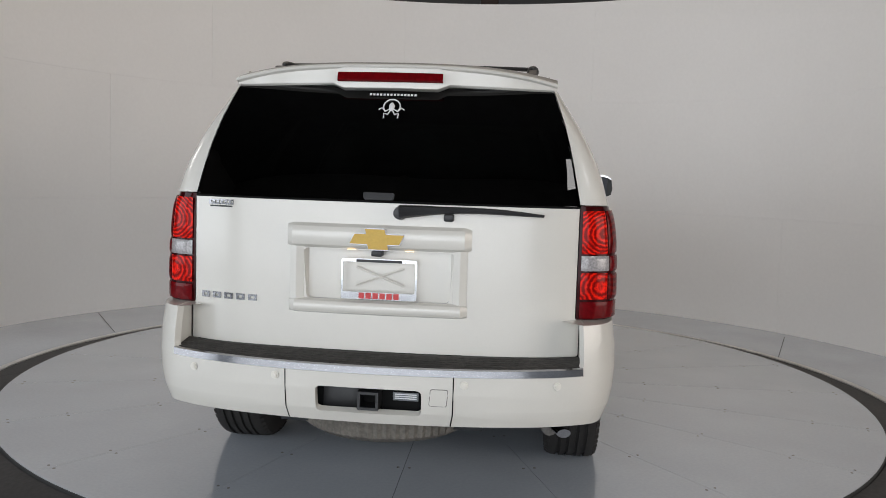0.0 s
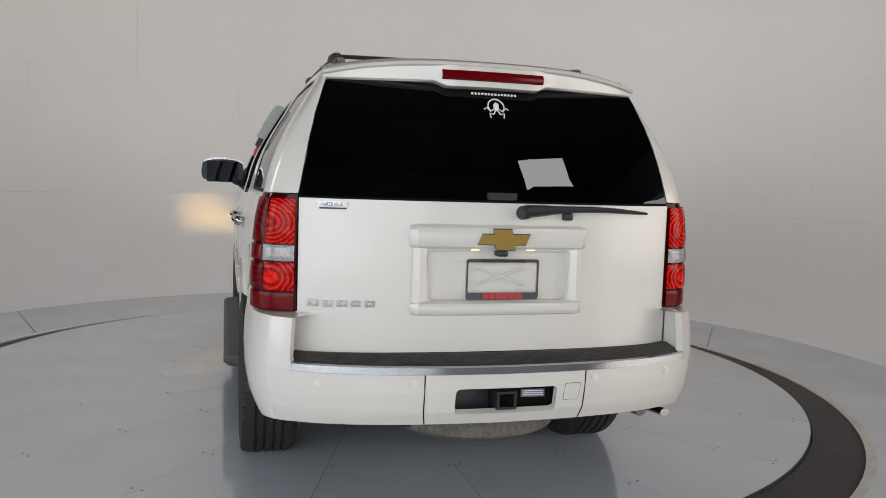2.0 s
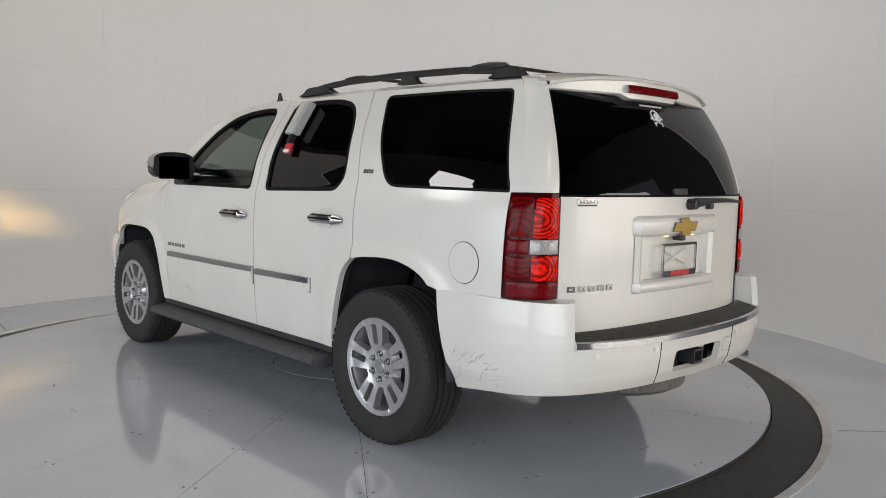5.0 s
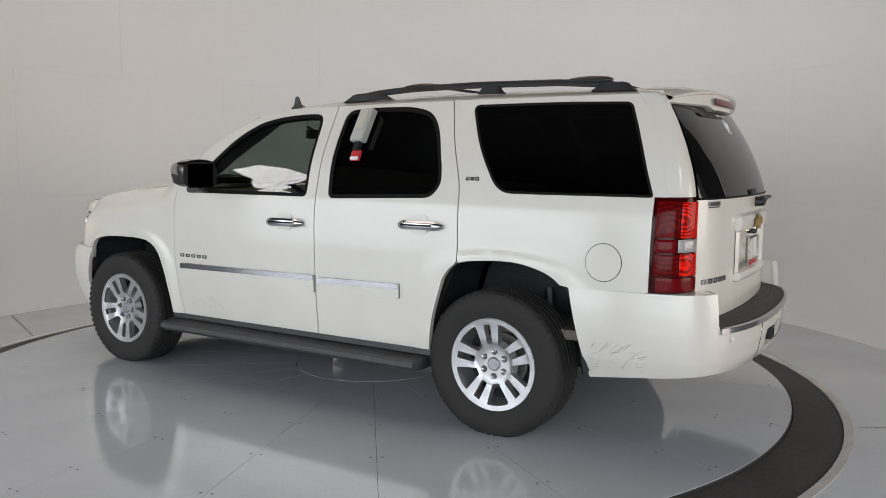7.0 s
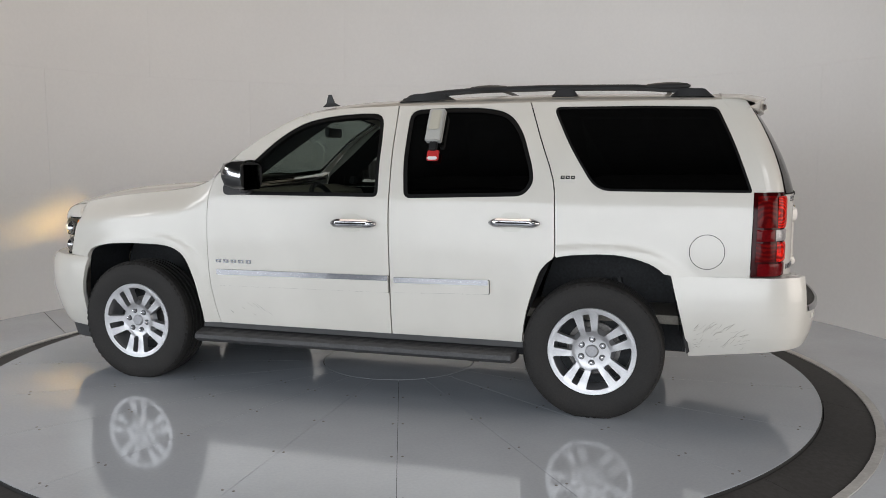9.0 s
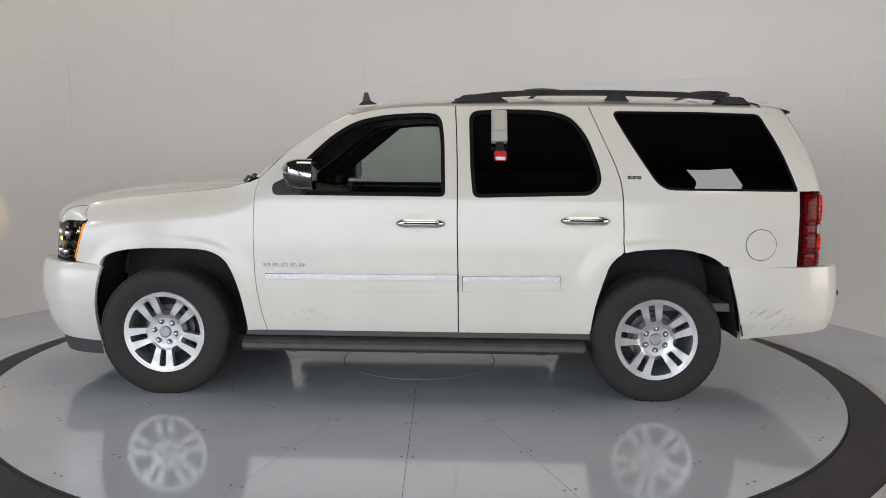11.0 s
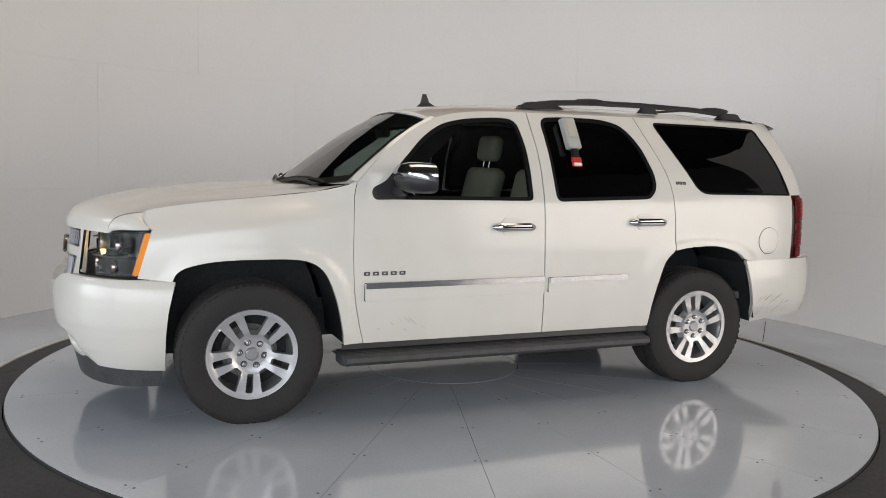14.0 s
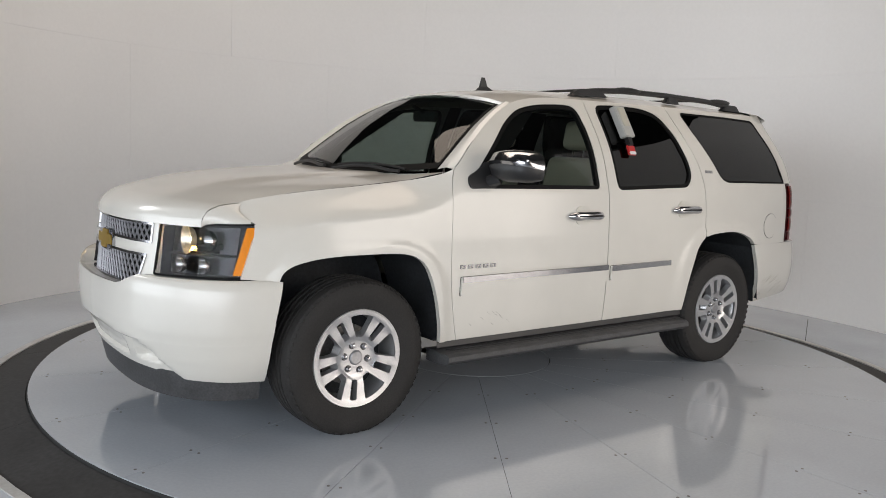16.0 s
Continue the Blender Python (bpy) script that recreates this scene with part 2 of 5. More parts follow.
def box(x0, y0, z0, x1, y1, z1, bevel=0.0, segs=2):
    bm = bmesh.new()
    bmesh.ops.create_cube(bm, size=1, matrix=Matrix.LocRotScale(((x0 + x1) / 2, (y0 + y1) / 2, (z0 + z1) / 2), None, (abs(x1 - x0), abs(y1 - y0), abs(z1 - z0))))
    if bevel:
        bmesh.ops.bevel(bm, geom=bm.edges[:], offset=bevel, segments=segs, affect="EDGES", profile=0.5)
    return bm


def lathe(profile, n=48, axis="x"):
    """A profile of (along the axis, radius) turned round it."""
    rows = []
    for k in range(n):
        a = 2 * math.pi * k / n
        c, s = math.cos(a), math.sin(a)
        rows.append([{"x": (d, r * c, r * s), "y": (r * c, d, r * s), "z": (r * c, r * s, d)}[axis] for d, r in profile])
    bm = loft(rows + [rows[0]])
    bmesh.ops.remove_doubles(bm, verts=bm.verts[:], dist=1e-5)
    bmesh.ops.recalc_face_normals(bm, faces=bm.faces[:])
    return bm


def tube(pts, r, n=8, flat=1.0):
    """A bar of round or flattened section along a line of points."""
    q = [Vector(p) for p in pts]
    rows = []
    for i, p in enumerate(q):
        t = (q[min(i + 1, len(q) - 1)] - q[max(i - 1, 0)]).normalized()
        up = Vector((0, 0, 1)) if abs(t.z) < 0.95 else Vector((1, 0, 0))
        a = t.cross(up).normalized()
        b = a.cross(t)
        rr = r[i] if isinstance(r, (list, tuple)) else r
        rows.append([p + a * rr * math.cos(2 * math.pi * k / n) + b * rr * flat * math.sin(2 * math.pi * k / n) for k in range(n)])
    bm = loft(rows, closed=True, cap=True)
    bmesh.ops.recalc_face_normals(bm, faces=bm.faces[:])
    return bm


def join(*meshes):
    out = bmesh.new()
    for bm in meshes:
        me = bpy.data.meshes.new("joined")
        bm.to_mesh(me)
        bm.free()
        out.from_mesh(me)
        bpy.data.meshes.remove(me)
    return out


def moved(bm, m):
    bmesh.ops.transform(bm, matrix=m, verts=bm.verts[:])
    return bm


# ---- the place ----
WALL_R, WALL_TOP, FLOOR_Z, DISC_R, RING_R = 4.22, 3.5, -0.06, 2.837, 3.14
SEG = 15.4


def arc_block(r0, r1, a0, a1, z0, z1, n=6, gap=0.0):
    """A block bent round the middle, between two radii and two bearings (degrees from +y towards +x)."""
    rows = []
    g0, g1 = math.degrees(gap / r0), math.degrees(gap / r1)
    for k in range(n + 1):
        f = k / n
        b0, b1 = radians(lerp(a0 + g0, a1 - g0, f)), radians(lerp(a0 + g1, a1 - g1, f))
        p0, p1 = (r0 * math.sin(b0), r0 * math.cos(b0)), (r1 * math.sin(b1), r1 * math.cos(b1))
        rows.append([(*p0, z0), (*p1, z0), (*p1, z1), (*p0, z1)])
    bm = loft(rows, closed=True, cap=True)
    bmesh.ops.recalc_face_normals(bm, faces=bm.faces[:])
    return bm


def build_place():
    # ground of the whole hall, with a round pit for the turntable
    rows = []
    for k in range(97):
        a = 2 * math.pi * k / 96
        d = Vector((math.sin(a), math.cos(a)))
        far = 15 / max(abs(d.x), abs(d.y))
        rows.append([(*(d * RING_R), -0.30), (*(d * RING_R), FLOOR_Z), (*(d * 4.4), FLOOR_Z), (*(d * far), FLOOR_Z)])
    floor = part("floor", loft(rows), FLOORM)
    tagged(floor, "glossy light grey painted floor of the photo booth", "floor", kind="structure")
    pit = part("floor_pit", lathe([(-0.30, 0.02), (-0.30, RING_R)], 64, "z"), SEAMM)
    tagged(pit, "dark bottom of the turntable pit", "floor", kind="structure")
    ring = empty("turntable_ring", "matt black rubber ring round the turntable", "floor ring", kind="structure")
    for k in range(12):
        bm = arc_block(DISC_R + 0.012, RING_R - 0.02, -37 + 30 * k, -7 + 30 * k, -0.1, FLOOR_Z - 0.004, 8, 0.0015)
        for v in bm.verts:           # the ring ramps up to the turntable's edge
            if v.co.z > -0.09:
                v.co.z = table(math.hypot(v.co.x, v.co.y), (DISC_R + 0.012, RING_R - 0.02), (-0.016, FLOOR_Z - 0.004))
        part("ring_segment", bm, RINGM, ring, sharp=30)
    trim = part("ring_edge", lathe([(-0.2, RING_R - 0.02), (FLOOR_Z + 0.004, RING_R - 0.02), (FLOOR_Z + 0.006, RING_R + 0.03), (-0.2, RING_R + 0.03)], 128, "z"), material("pale_trim", (0.50, 0.50, 0.49), 0.5, 0, 0.12, 40, 0.18, 6), ring, "scuffed pale metal edge", sharp=30)
    # curved backdrop wall of joined boards in two tiers
    wall = empty("wall_curved", "curved white backdrop wall of joined painted boards", "wall", kind="structure")
    for tier, (z0, z1) in enumerate(((FLOOR_Z, 1.10), (1.10, 2.34), (2.34, WALL_TOP))):
        start = -8.6 - 3 * 2 * SEG + (SEG if tier == 1 else 0)
        for k in range(6 + (tier != 1)):
            shift = WALL_R + 0.0006 * ((k * 7 + tier * 2) % 3)
            a0, a1 = max(start + 2 * SEG * k, -8.6 - 5 * SEG), min(start + 2 * SEG * (k + 1), -8.6 + 7 * SEG)
            part("board", arc_block(shift, WALL_R + 0.06, a0, a1, z0 + 0.0005, z1 - 0.0005, 16, 0.0005), WALLM, wall, sharp=30)
    # floor seams between the booth floor's boards
    seams = empty("floor_seams", "thin dark seams in the painted floor", "floor seam", kind="structure")
    for az0, r0, az1, r1 in ((66.6, 3.17, 56.0, 4.05), (-66, 3.2, -57, 4.2), (118, 3.2, 112, 4.4), (-112, 3.2, -104, 4.2), (140, 3.2, 132, 6)):
        p = [Vector((r * math.sin(radians(az)), r * math.cos(radians(az)), FLOOR_Z)) for az, r in ((az0, r0), (az1, r1))]
        t = (p[1] - p[0]).normalized().cross(Vector((0, 0, 1))) * 0.003
        part("seam", loft([[p[0] - t, p[0] + t], [p[1] - t, p[1] + t]]), SEAMM, seams).location.z = 0.003
    # the hall round the booth; its side openings are unseen, added for the fills
    for name, x0, y0, x1, y1 in (("wall_north", -9.8, 14.8, 9.8, 15), ("wall_east", 9.6, -1.4, 9.8, 14.8), ("wall_west", -9.8, -1.4, -9.6, 14.8), ("wall_east_pier", 9.6, -9.4, 9.8, -9.0), ("wall_west_pier", -9.8, -9.4, -9.6, -9.0)):
        tagged(part(name, box(x0, y0, FLOOR_Z, x1, y1, 7), BACKM), "plain grey wall of the hall", "wall", kind="structure")
    south = empty("wall_south", "plain grey hall wall with a wide bay opening", "wall", kind="structure")
    for x0, x1, z0, z1 in ((-9.8, -6.6, FLOOR_Z, 7), (6.6, 9.8, FLOOR_Z, 7), (-6.6, 6.6, 4.4, 7)):
        part("wall_section", box(x0, -9.6, z0, x1, -9.4, z1), BACKM, south)
    for name, x0 in (("wall_east_lintel", 9.6), ("wall_west_lintel", -9.8)):
        tagged(part(name, box(x0, -9.0, 4.3, x0 + 0.2, -1.4, 7), BACKM), "plain grey wall over the added side opening", "wall", kind="structure")
    tagged(part("ceiling", box(-15, -15, 7, 15, 15, 7.2), CEILM), "dark high ceiling of the hall", "ceiling", kind="structure")
    tagged(part("hall_column", box(0.30, 6.2, FLOOR_Z, 0.55, 6.45, 7, 0.01), material("brown_steel", (0.05, 0.03, 0.02), 0.6, 0, 0.2, 30)), "dark brown steel column behind the curved wall", "column")


def build_turntable():
    table_ = empty("turntable", "round glossy light grey turntable of wedge-shaped plates", "turntable")
    part("turntable_base", lathe([(-0.28, 0.02), (-0.28, DISC_R - 0.05), (-0.012, DISC_R - 0.012), (-0.012, 0.02)], 96, "z"), SEAMM, table_, "black steel underframe", sharp=30)
    part("centre_plate", lathe([(0.0, 0.0), (0.0, 0.549), (-0.012, 0.551)], 64, "z"), DISCM, table_, sharp=30)
    mesh = None
    for k in range(20):
        if mesh is None:
            ob = part("plate", arc_block(0.555, DISC_R, -1, 17, -0.012, 0.0, 10, 0.0012), DISCM, table_, sharp=30)
            mesh = ob.data
        else:
            ob = new("plate", mesh)
            ob.parent = table_
        ob.rotation_euler.z = radians(18 * k)
    part("rim", lathe([(-0.004, DISC_R), (-0.004, DISC_R + 0.006), (-0.20, DISC_R + 0.006), (-0.2, DISC_R)], 128, "z"), SEAMM, table_, "black rubber edge strip", sharp=30)
    bolt = lathe([(0.0022, 0.0001), (0.0022, 0.006), (0.0, 0.0075)], 8, "z")
    me = bpy.data.meshes.new("bolt")
    bolt.to_mesh(me)
    bolt.free()
    me.materials.append(STEEL)
    for k in range(20):
        for r in (0.95, 1.45, 1.95, 2.45, 2.75):
            for side in (-1, 1):
                a = radians(-1 + 18 * k) + side * 0.028 / r
                ob = new("bolt", me)
                ob.parent = table_
                ob.location = (r * math.sin(a), r * math.cos(a), 0)
    return table_


build_place()
TABLE = build_turntable()

# ---- the car: y points to its nose, x to its right side, the origin lies on the turntable's axis ----
REAR_AXLE, FRONT_AXLE, WHEEL_R = -1.497, 1.540, 0.396
ARCH_F, ARCH_R = (1.515, 0.45), (-1.53, 0.46)


def hood_line(y):
    return table(y, (0.94, 1.17, 1.46, 1.78, 2.03, 2.12, 2.17, 2.22), (1.345, 1.285, 1.252, 1.218, 1.178, 1.14, 1.10, 1.05))


def smooth01(f):
    f = min(1, max(0, f))
    return f * f * (3 - 2 * f)


SIDE_Z = (0.20, 0.35, 0.45, 0.60, 0.75, 0.95, 1.10, 1.20, 1.27, 1.31, 1.40, 1.50, 1.60, 1.70, 1.78, 1.83)
SIDE_X = (0.890, 0.925, 0.940, 0.952, 0.957, 0.957, 0.952, 0.943, 0.930, 0.915, 0.893, 0.855, 0.802, 0.738, 0.690, 0.655)


def half_width(y, z):
    w = table(z, SIDE_Z, SIDE_X)
    w = (w + table(z - 0.03, SIDE_Z, SIDE_X) + table(z + 0.03, SIDE_Z, SIDE_X)) / 3
    low = smooth01((1.34 - z) / 0.1)
    if y > 1.3:
        w -= low * 0.115 * ((y - 1.3) / 0.85) ** 2
    if y < -1.8:
        w -= 0.016 * ((-1.8 - y) / 0.55) ** 2
    if y > 0.9:                      # the wing's shoulder turns in towards the bonnet
        q = smooth01((z - (hood_line(y) - 0.17)) / 0.19)
        w -= 0.13 * q * smooth01((y - 0.9) / 0.35)
    for (cy, cz), r in ((ARCH_F, 0.49), (ARCH_R, 0.49)):   # flared lips round the wheel arches
        d = (abs(y - cy) ** 3 + max(z - cz, 0) ** 3) ** (1 / 3)
        w += 0.013 * smooth01((r + 0.065 - d) / 0.045) * smooth01((z - 0.2) / 0.3)
    return w


def side(y, z):
    return Vector((-half_width(y, z), y, z))


def side_uv(u, v):
    """The left side's surface, with u running to the rear so that its face looks out."""
    return side(-u, v)


def flip_u(pts):
    return [(-y, z) for y, z in pts]


def side_panel(outline, holes=(), **more):
    return panel(flip_u(outline), side_uv, [flip_u(h) for h in holes], **more)


def plan_curve(pts, n=8):
    q = curve_pts(pts, n)
    s = [0.0]
    for a, b in zip(q, q[1:]):
        s.append(s[-1] + math.dist(a, b))
    return q, s


def wrap(pts, inset):
    """A surface that follows a plan line round the car: u is the way along it from the middle (left is minus), v the height."""
    q, s = plan_curve(pts)
    xs, ys = [p[0] for p in q], [p[1] for p in q]

    def fn(u, v):
        a, sign = abs(u), (1 if u >= 0 else -1)
        x, y = table(a, s, xs), table(a, s, ys)
        x2, y2 = table(a + 0.02, s, xs), table(a + 0.02, s, ys)
        if a + 0.02 > s[-1]:
            x2, y2, x, y = x, y, table(a - 0.02, s, xs), table(a - 0.02, s, ys)
            x, y, x2, y2 = x2, y2, x2 + (x2 - x), y2 + (y2 - y)
        t = Vector((x2 - x, y2 - y)).normalized()
        d = inset(a, v)
        n = Vector((t.y, -t.x))
        if n.dot(Vector((x, y))) > 0:
            n = -n
        return Vector((sign * (x + n.x * d), y + n.y * d, v))
    fn.length = s[-1]
    fn.at_x = lambda x: table(x, xs, s)
    return fn


# outlines on the car's side: (along, up)
DOOR_SEAM = [(0.94, 1.35), (0.966, 1.255), (0.973, 1.075), (0.973, 0.908), (0.962, 0.705), (0.932, 0.532), (0.90, 0.412)]
B_SEAM = [(-0.283, 0.413), (-0.275, 0.80), (-0.267, 1.08), (-0.265, 1.318), (-0.257, 1.596), (-0.246, 1.805)]
C_SEAM = [(-1.078, 1.815), (-1.157, 1.612), (-1.252, 1.364), (-1.271, 1.156), (-1.278, 0.93)]
ROOF_EDGE_F = [(-0.246, 1.805), (0.0, 1.800), (0.20, 1.785), (0.40, 1.742), (0.60, 1.640), (0.78, 1.508), (0.94, 1.35)]
ARCH_F_PTS = [(2.000, 0.30), (1.985, 0.541), (1.958, 0.775), (1.915, 0.855), (1.807, 0.893), (1.68, 0.910), (1.52, 0.916), (1.327, 0.914), (1.214, 0.89), (1.133, 0.822), (1.07, 0.671), (1.03, 0.498), (1.02, 0.41)]
ARCH_R_PTS = [(-1.09, 0.416), (-1.115, 0.588), (-1.167, 0.768), (-1.205, 0.857), (-1.29, 0.924), (-1.473, 0.948), (-1.659, 0.945), (-1.83, 0.893), (-1.915, 0.802), (-1.963, 0.656), (-2.015, 0.413)]
F_WIN = rounded([(0.80, 1.262), (0.775, 1.335), (0.673, 1.442), (0.501, 1.612), (0.361, 1.698), (0.183, 1.736), (-0.03, 1.750), (-0.145, 1.745), (-0.168, 1.60), (-0.178, 1.262)], [0.02, 0.05, 0.1, 0.1, 0.1, 0.1, 0.1, 0.07, 0.1, 0.02])
R_WIN = rounded([(-0.345, 1.765), (-0.545, 1.778), (-0.805, 1.775), (-0.955, 1.742), (-1.046, 1.628), (-1.116, 1.432), (-1.128, 1.345), (-1.075, 1.280), (-0.372, 1.258), (-0.355, 1.422)], [0.05, 0.1, 0.1, 0.1, 0.1, 0.08, 0.06, 0.1, 0.03, 0.1])
Q_WIN = rounded([(-1.225, 1.780), (-1.76, 1.780), (-2.135, 1.770), (-2.224, 1.575), (-2.319, 1.308), (-1.500, 1.308), (-1.337, 1.56)], [0.04, 0.1, 0.03, 0.1, 0.01, 0.08, 0.1])


def build_sides(car):
    doors = {}
    arch_f, arch_r = curve_pts(ARCH_F_PTS, 4), curve_pts(ARCH_R_PTS, 4)
    seam, b_seam, c_seam = curve_pts(DOOR_SEAM, 3), curve_pts(B_SEAM, 3), curve_pts(C_SEAM, 3)
    roof_f = curve_pts(ROOF_EDGE_F, 3)
    g = 0.0036
    # front wing
    head_back = [(2.050, 1.066), (2.125, 0.812)]
    wing = [(y + g, z) for y, z in seam][::-1] + curve_pts([(1.0, 1.325), (1.17, 1.283), (1.46, 1.25), (1.78, 1.216), (2.03, 1.176), (2.09, 1.15), (2.10, 1.11), (2.05, 1.069)], 3)[0:] + [head_back[1], (1.97, 0.797)] + [p for p in arch_f if p[1] > 0.405 and p[0] < 1.967 or p[0] < 1.1]
    # front door
    fdoor = seam + [(-0.283 + g, 0.413)] + [(y + g, z) for y, z in b_seam[1:]] + roof_f[1:-1]
    rdoor = [(y - g, z) for y, z in b_seam][::-1] + [(-0.283 - g, 0.413)] + [p for p in arch_r if p[0] > -1.275][0:] + [(y + g, z) for y, z in c_seam][::-1]
    quarter = [(y - g, z) for y, z in c_seam] + [p for p in arch_r if p[0] < -1.282 and p[1] > 0.845] + [(-1.945, 0.842), (-2.325, 0.848), (-2.331, 1.306), (-2.395, 1.306), (-2.36, 1.46), (-2.30, 1.60), (-2.22, 1.74), (-2.16, 1.815)]
    for sgn in (1, -1):
        fix = (lambda bm: bm) if sgn == 1 else flipped
        part("front_wing", fix(side_panel(wing, depth=0.03, step=0.03)), PAINT, car)
        for name, outline, win, glass in (("front_door", fdoor, F_WIN, CLEAR), ("rear_door", rdoor, R_WIN, TINT)):
            d = part(name, fix(side_panel(outline, [grown(win, 0.014)], depth=0.035, step=0.045)), PAINT, car)
            part("window_seal", fix(side_panel(grown(win, 0.0135), [grown(win, -0.010)], depth=0.03, lift=-0.004)), SEAL, d, "black rubber seal")
            w = part("window_pane", fix(side_panel(win, depth=0, lift=-0.014, step=0.15)), glass, d, "dark tinted glass" if glass is TINT else "clear side glass")
            doors[name, sgn] = d
        q = part("rear_quarter", fix(side_panel(quarter, [grown(Q_WIN, 0.006)], depth=0.03, step=0.04)), PAINT, car)
        part("window_seal", fix(side_panel(grown(Q_WIN, 0.0055), [grown(Q_WIN, -0.008)], depth=0.02, lift=-0.002)), SEAL, q, "black rubber seal")
        part("window_pane", fix(side_panel(Q_WIN, depth=0, lift=-0.004, step=0.15)), TINT, q, "dark tinted glass")
        # round fuel flap with its seam
        if sgn == 1:
            circle = [(-2.102 + 0.090 * math.cos(a), 0.981 + 0.092 * math.sin(a)) for a in np.linspace(0, 2 * math.pi, 40, endpoint=False)]
            flap = part("fuel_flap", side_panel(circle, depth=0.004, lift=0.0035), PAINT, q)
            part("flap_seam", side_panel(grown(circle, 0.0035), [grown(circle, 0.0002)], depth=0, lift=0.0012), SEAL, flap)
        # dark lip inside the seams
        part("inner_frame", fix(side_panel([(0.99, 0.45), (-1.07, 0.45), (-1.27, 0.95), (-1.26, 1.24), (0.93, 1.24)], depth=0, lift=-0.036, step=0.2)), SEAL, car, "dark door frame")
        part("pillar", fix(side_panel([(-0.20, 1.24), (-0.33, 1.24), (-0.31, 1.80), (-0.20, 1.80)], depth=0, lift=-0.036, step=0.2)), SEAL, car, "dark door pillar")
        part("pillar", fix(side_panel([(-1.13, 1.24), (-1.30, 1.24), (-1.22, 1.80), (-1.0, 1.80)], depth=0, lift=-0.036, step=0.2)), SEAL, car, "dark door pillar")
        part("pillar", fix(side_panel([(0.97, 1.24), (0.80, 1.24), (0.2, 1.72), (0.2, 1.775), (0.42, 1.72), (0.93, 1.33)], depth=0, lift=-0.030, step=0.2)), SEAL, car, "dark door pillar")
        # sill under the doors
        sill = loft([[(-sgn * 0.93, y, 0.412), (-sgn * 0.935, y, 0.38), (-sgn * 0.90, y, 0.33), (-sgn * 0.70, y, 0.32)] for y in (1.03, 0.4, -0.4, -1.10)])
        part("sill", sill, BLACK, car, "black sill")
        # wheel arch liners: dark half tunnels
        for name, arc in (("arch_liner", arch_f), ("arch_liner", arch_r)):
            rows = []
            cy = sum(p[0] for p in arc) / len(arc)
            for off, grow in ((0.034, 0.0), (0.050, 0.015), (0.33, 0.02), (0.52, 0.02)):
                row = []
                for y, z in arc:
                    w = (half_width(y, z) if y > 0 or z > 0.8 or y > cy else 0.985) - (0.012 if y > 1.9 and z < 0.8 else 0.0)
                    row.append((-sgn * max(0.42, w - off), y + (grow if y > cy else -grow), z + grow * 0.5))
                rows.append(row)
            part(name, loft(rows), DARK, car, "black textured wheel arch liner")
            part("arch_wall", loft([[(-sgn * 0.43, y, z) for y, z in arc], [(-sgn * 0.43, y, 0.3) for y, z in arc]]), DARK, car, "dark inner wheel arch")
        # the rear liner's flange in front of the bumper's end
        part("liner_flange", loft([[(-sgn * x, table(z, (0.36, 0.55, 0.70, 0.80), (-2.004, -1.975, -1.945, -1.915)) + 0.02 * (0.96 - x), z) for x in np.linspace(0.928, 0.44, 6)] for z in np.linspace(0.40, 0.82, 8)]), DARK, car, "black textured wheel arch liner")
        # chrome pull handles over raised discs in place of shallow bowls
        for name, y0, y1, z in (("front_door", 0.100, -0.190, 1.090), ("rear_door", -0.895, -1.185, 1.117)):
            d = doors[name, sgn]
            bowl = rounded([(lerp(y0, y1, 0.22), z + 0.056), (lerp(y0, y1, 0.66), z + 0.056), (lerp(y0, y1, 0.66), z - 0.056), (lerp(y0, y1, 0.22), z - 0.056)], 0.045)
            # the bowl's shading is put into a darker tone of the body paint
            part("handle_bowl", fix(side_panel(bowl, depth=0.006, lift=0.005)), material("darker_bowl_paint", (0.60, 0.58, 0.52), 0.3, Coat_Weight=0.5), d)
            h = tube([side(lerp(y0, y1, f), z - 0.004 + 0.004 * math.sin(f * 3)) + Vector((-0.008 - 0.028 * math.sin(math.pi * min(1, max(0, f))) ** 0.4, 0, 0)) for f in np.linspace(0, 1, 12)], [0.010, 0.022, 0.026, 0.025, 0.024, 0.024, 0.024, 0.024, 0.025, 0.026, 0.022, 0.010], 10, 1.05)
            part("handle", fix(h), CHROME, d, "chrome pull handle")
            gripline = tube([side(lerp(y0, y1, f), z + 0.001) + Vector((-0.056, 0, 0)) for f in (0.16, 0.5, 0.84)], 0.0075, 6, 0.7)
            part("handle_slot", fix(gripline), SEAL, d)
        # side mouldings with a bright strip
        for name, y0, y1 in (("front_door", 0.905, -0.272), ("rear_door", -0.305, -0.897)):
            d = doors[name, sgn]
            taper = 0.006 if name == "front_door" else -0.004
            m = part("moulding", fix(side_panel(rounded([(y0, 0.765), (y1, 0.772), (y1, 0.672 + (0.02 if name == "rear_door" else 0)), (y0, 0.663 + (0.012 if name == "rear_door" else 0))], 0.008), depth=0.016, lift=0.014)), PAINT, d, "pearl white side moulding")
            rear = name == "rear_door"
            # a thin black sheet stands in for the moulding's shadow line
            part("moulding_shadow", fix(side_panel(rounded([(y0 + 0.003, 0.768), (y1 - 0.003, 0.775), (y1 - 0.003, 0.669 + (0.02 if rear else 0)), (y0 + 0.003, 0.660 + (0.012 if rear else 0))], 0.008), depth=0, lift=0.0012)), SEAL, m, "thin dark line for the moulding's shadow")
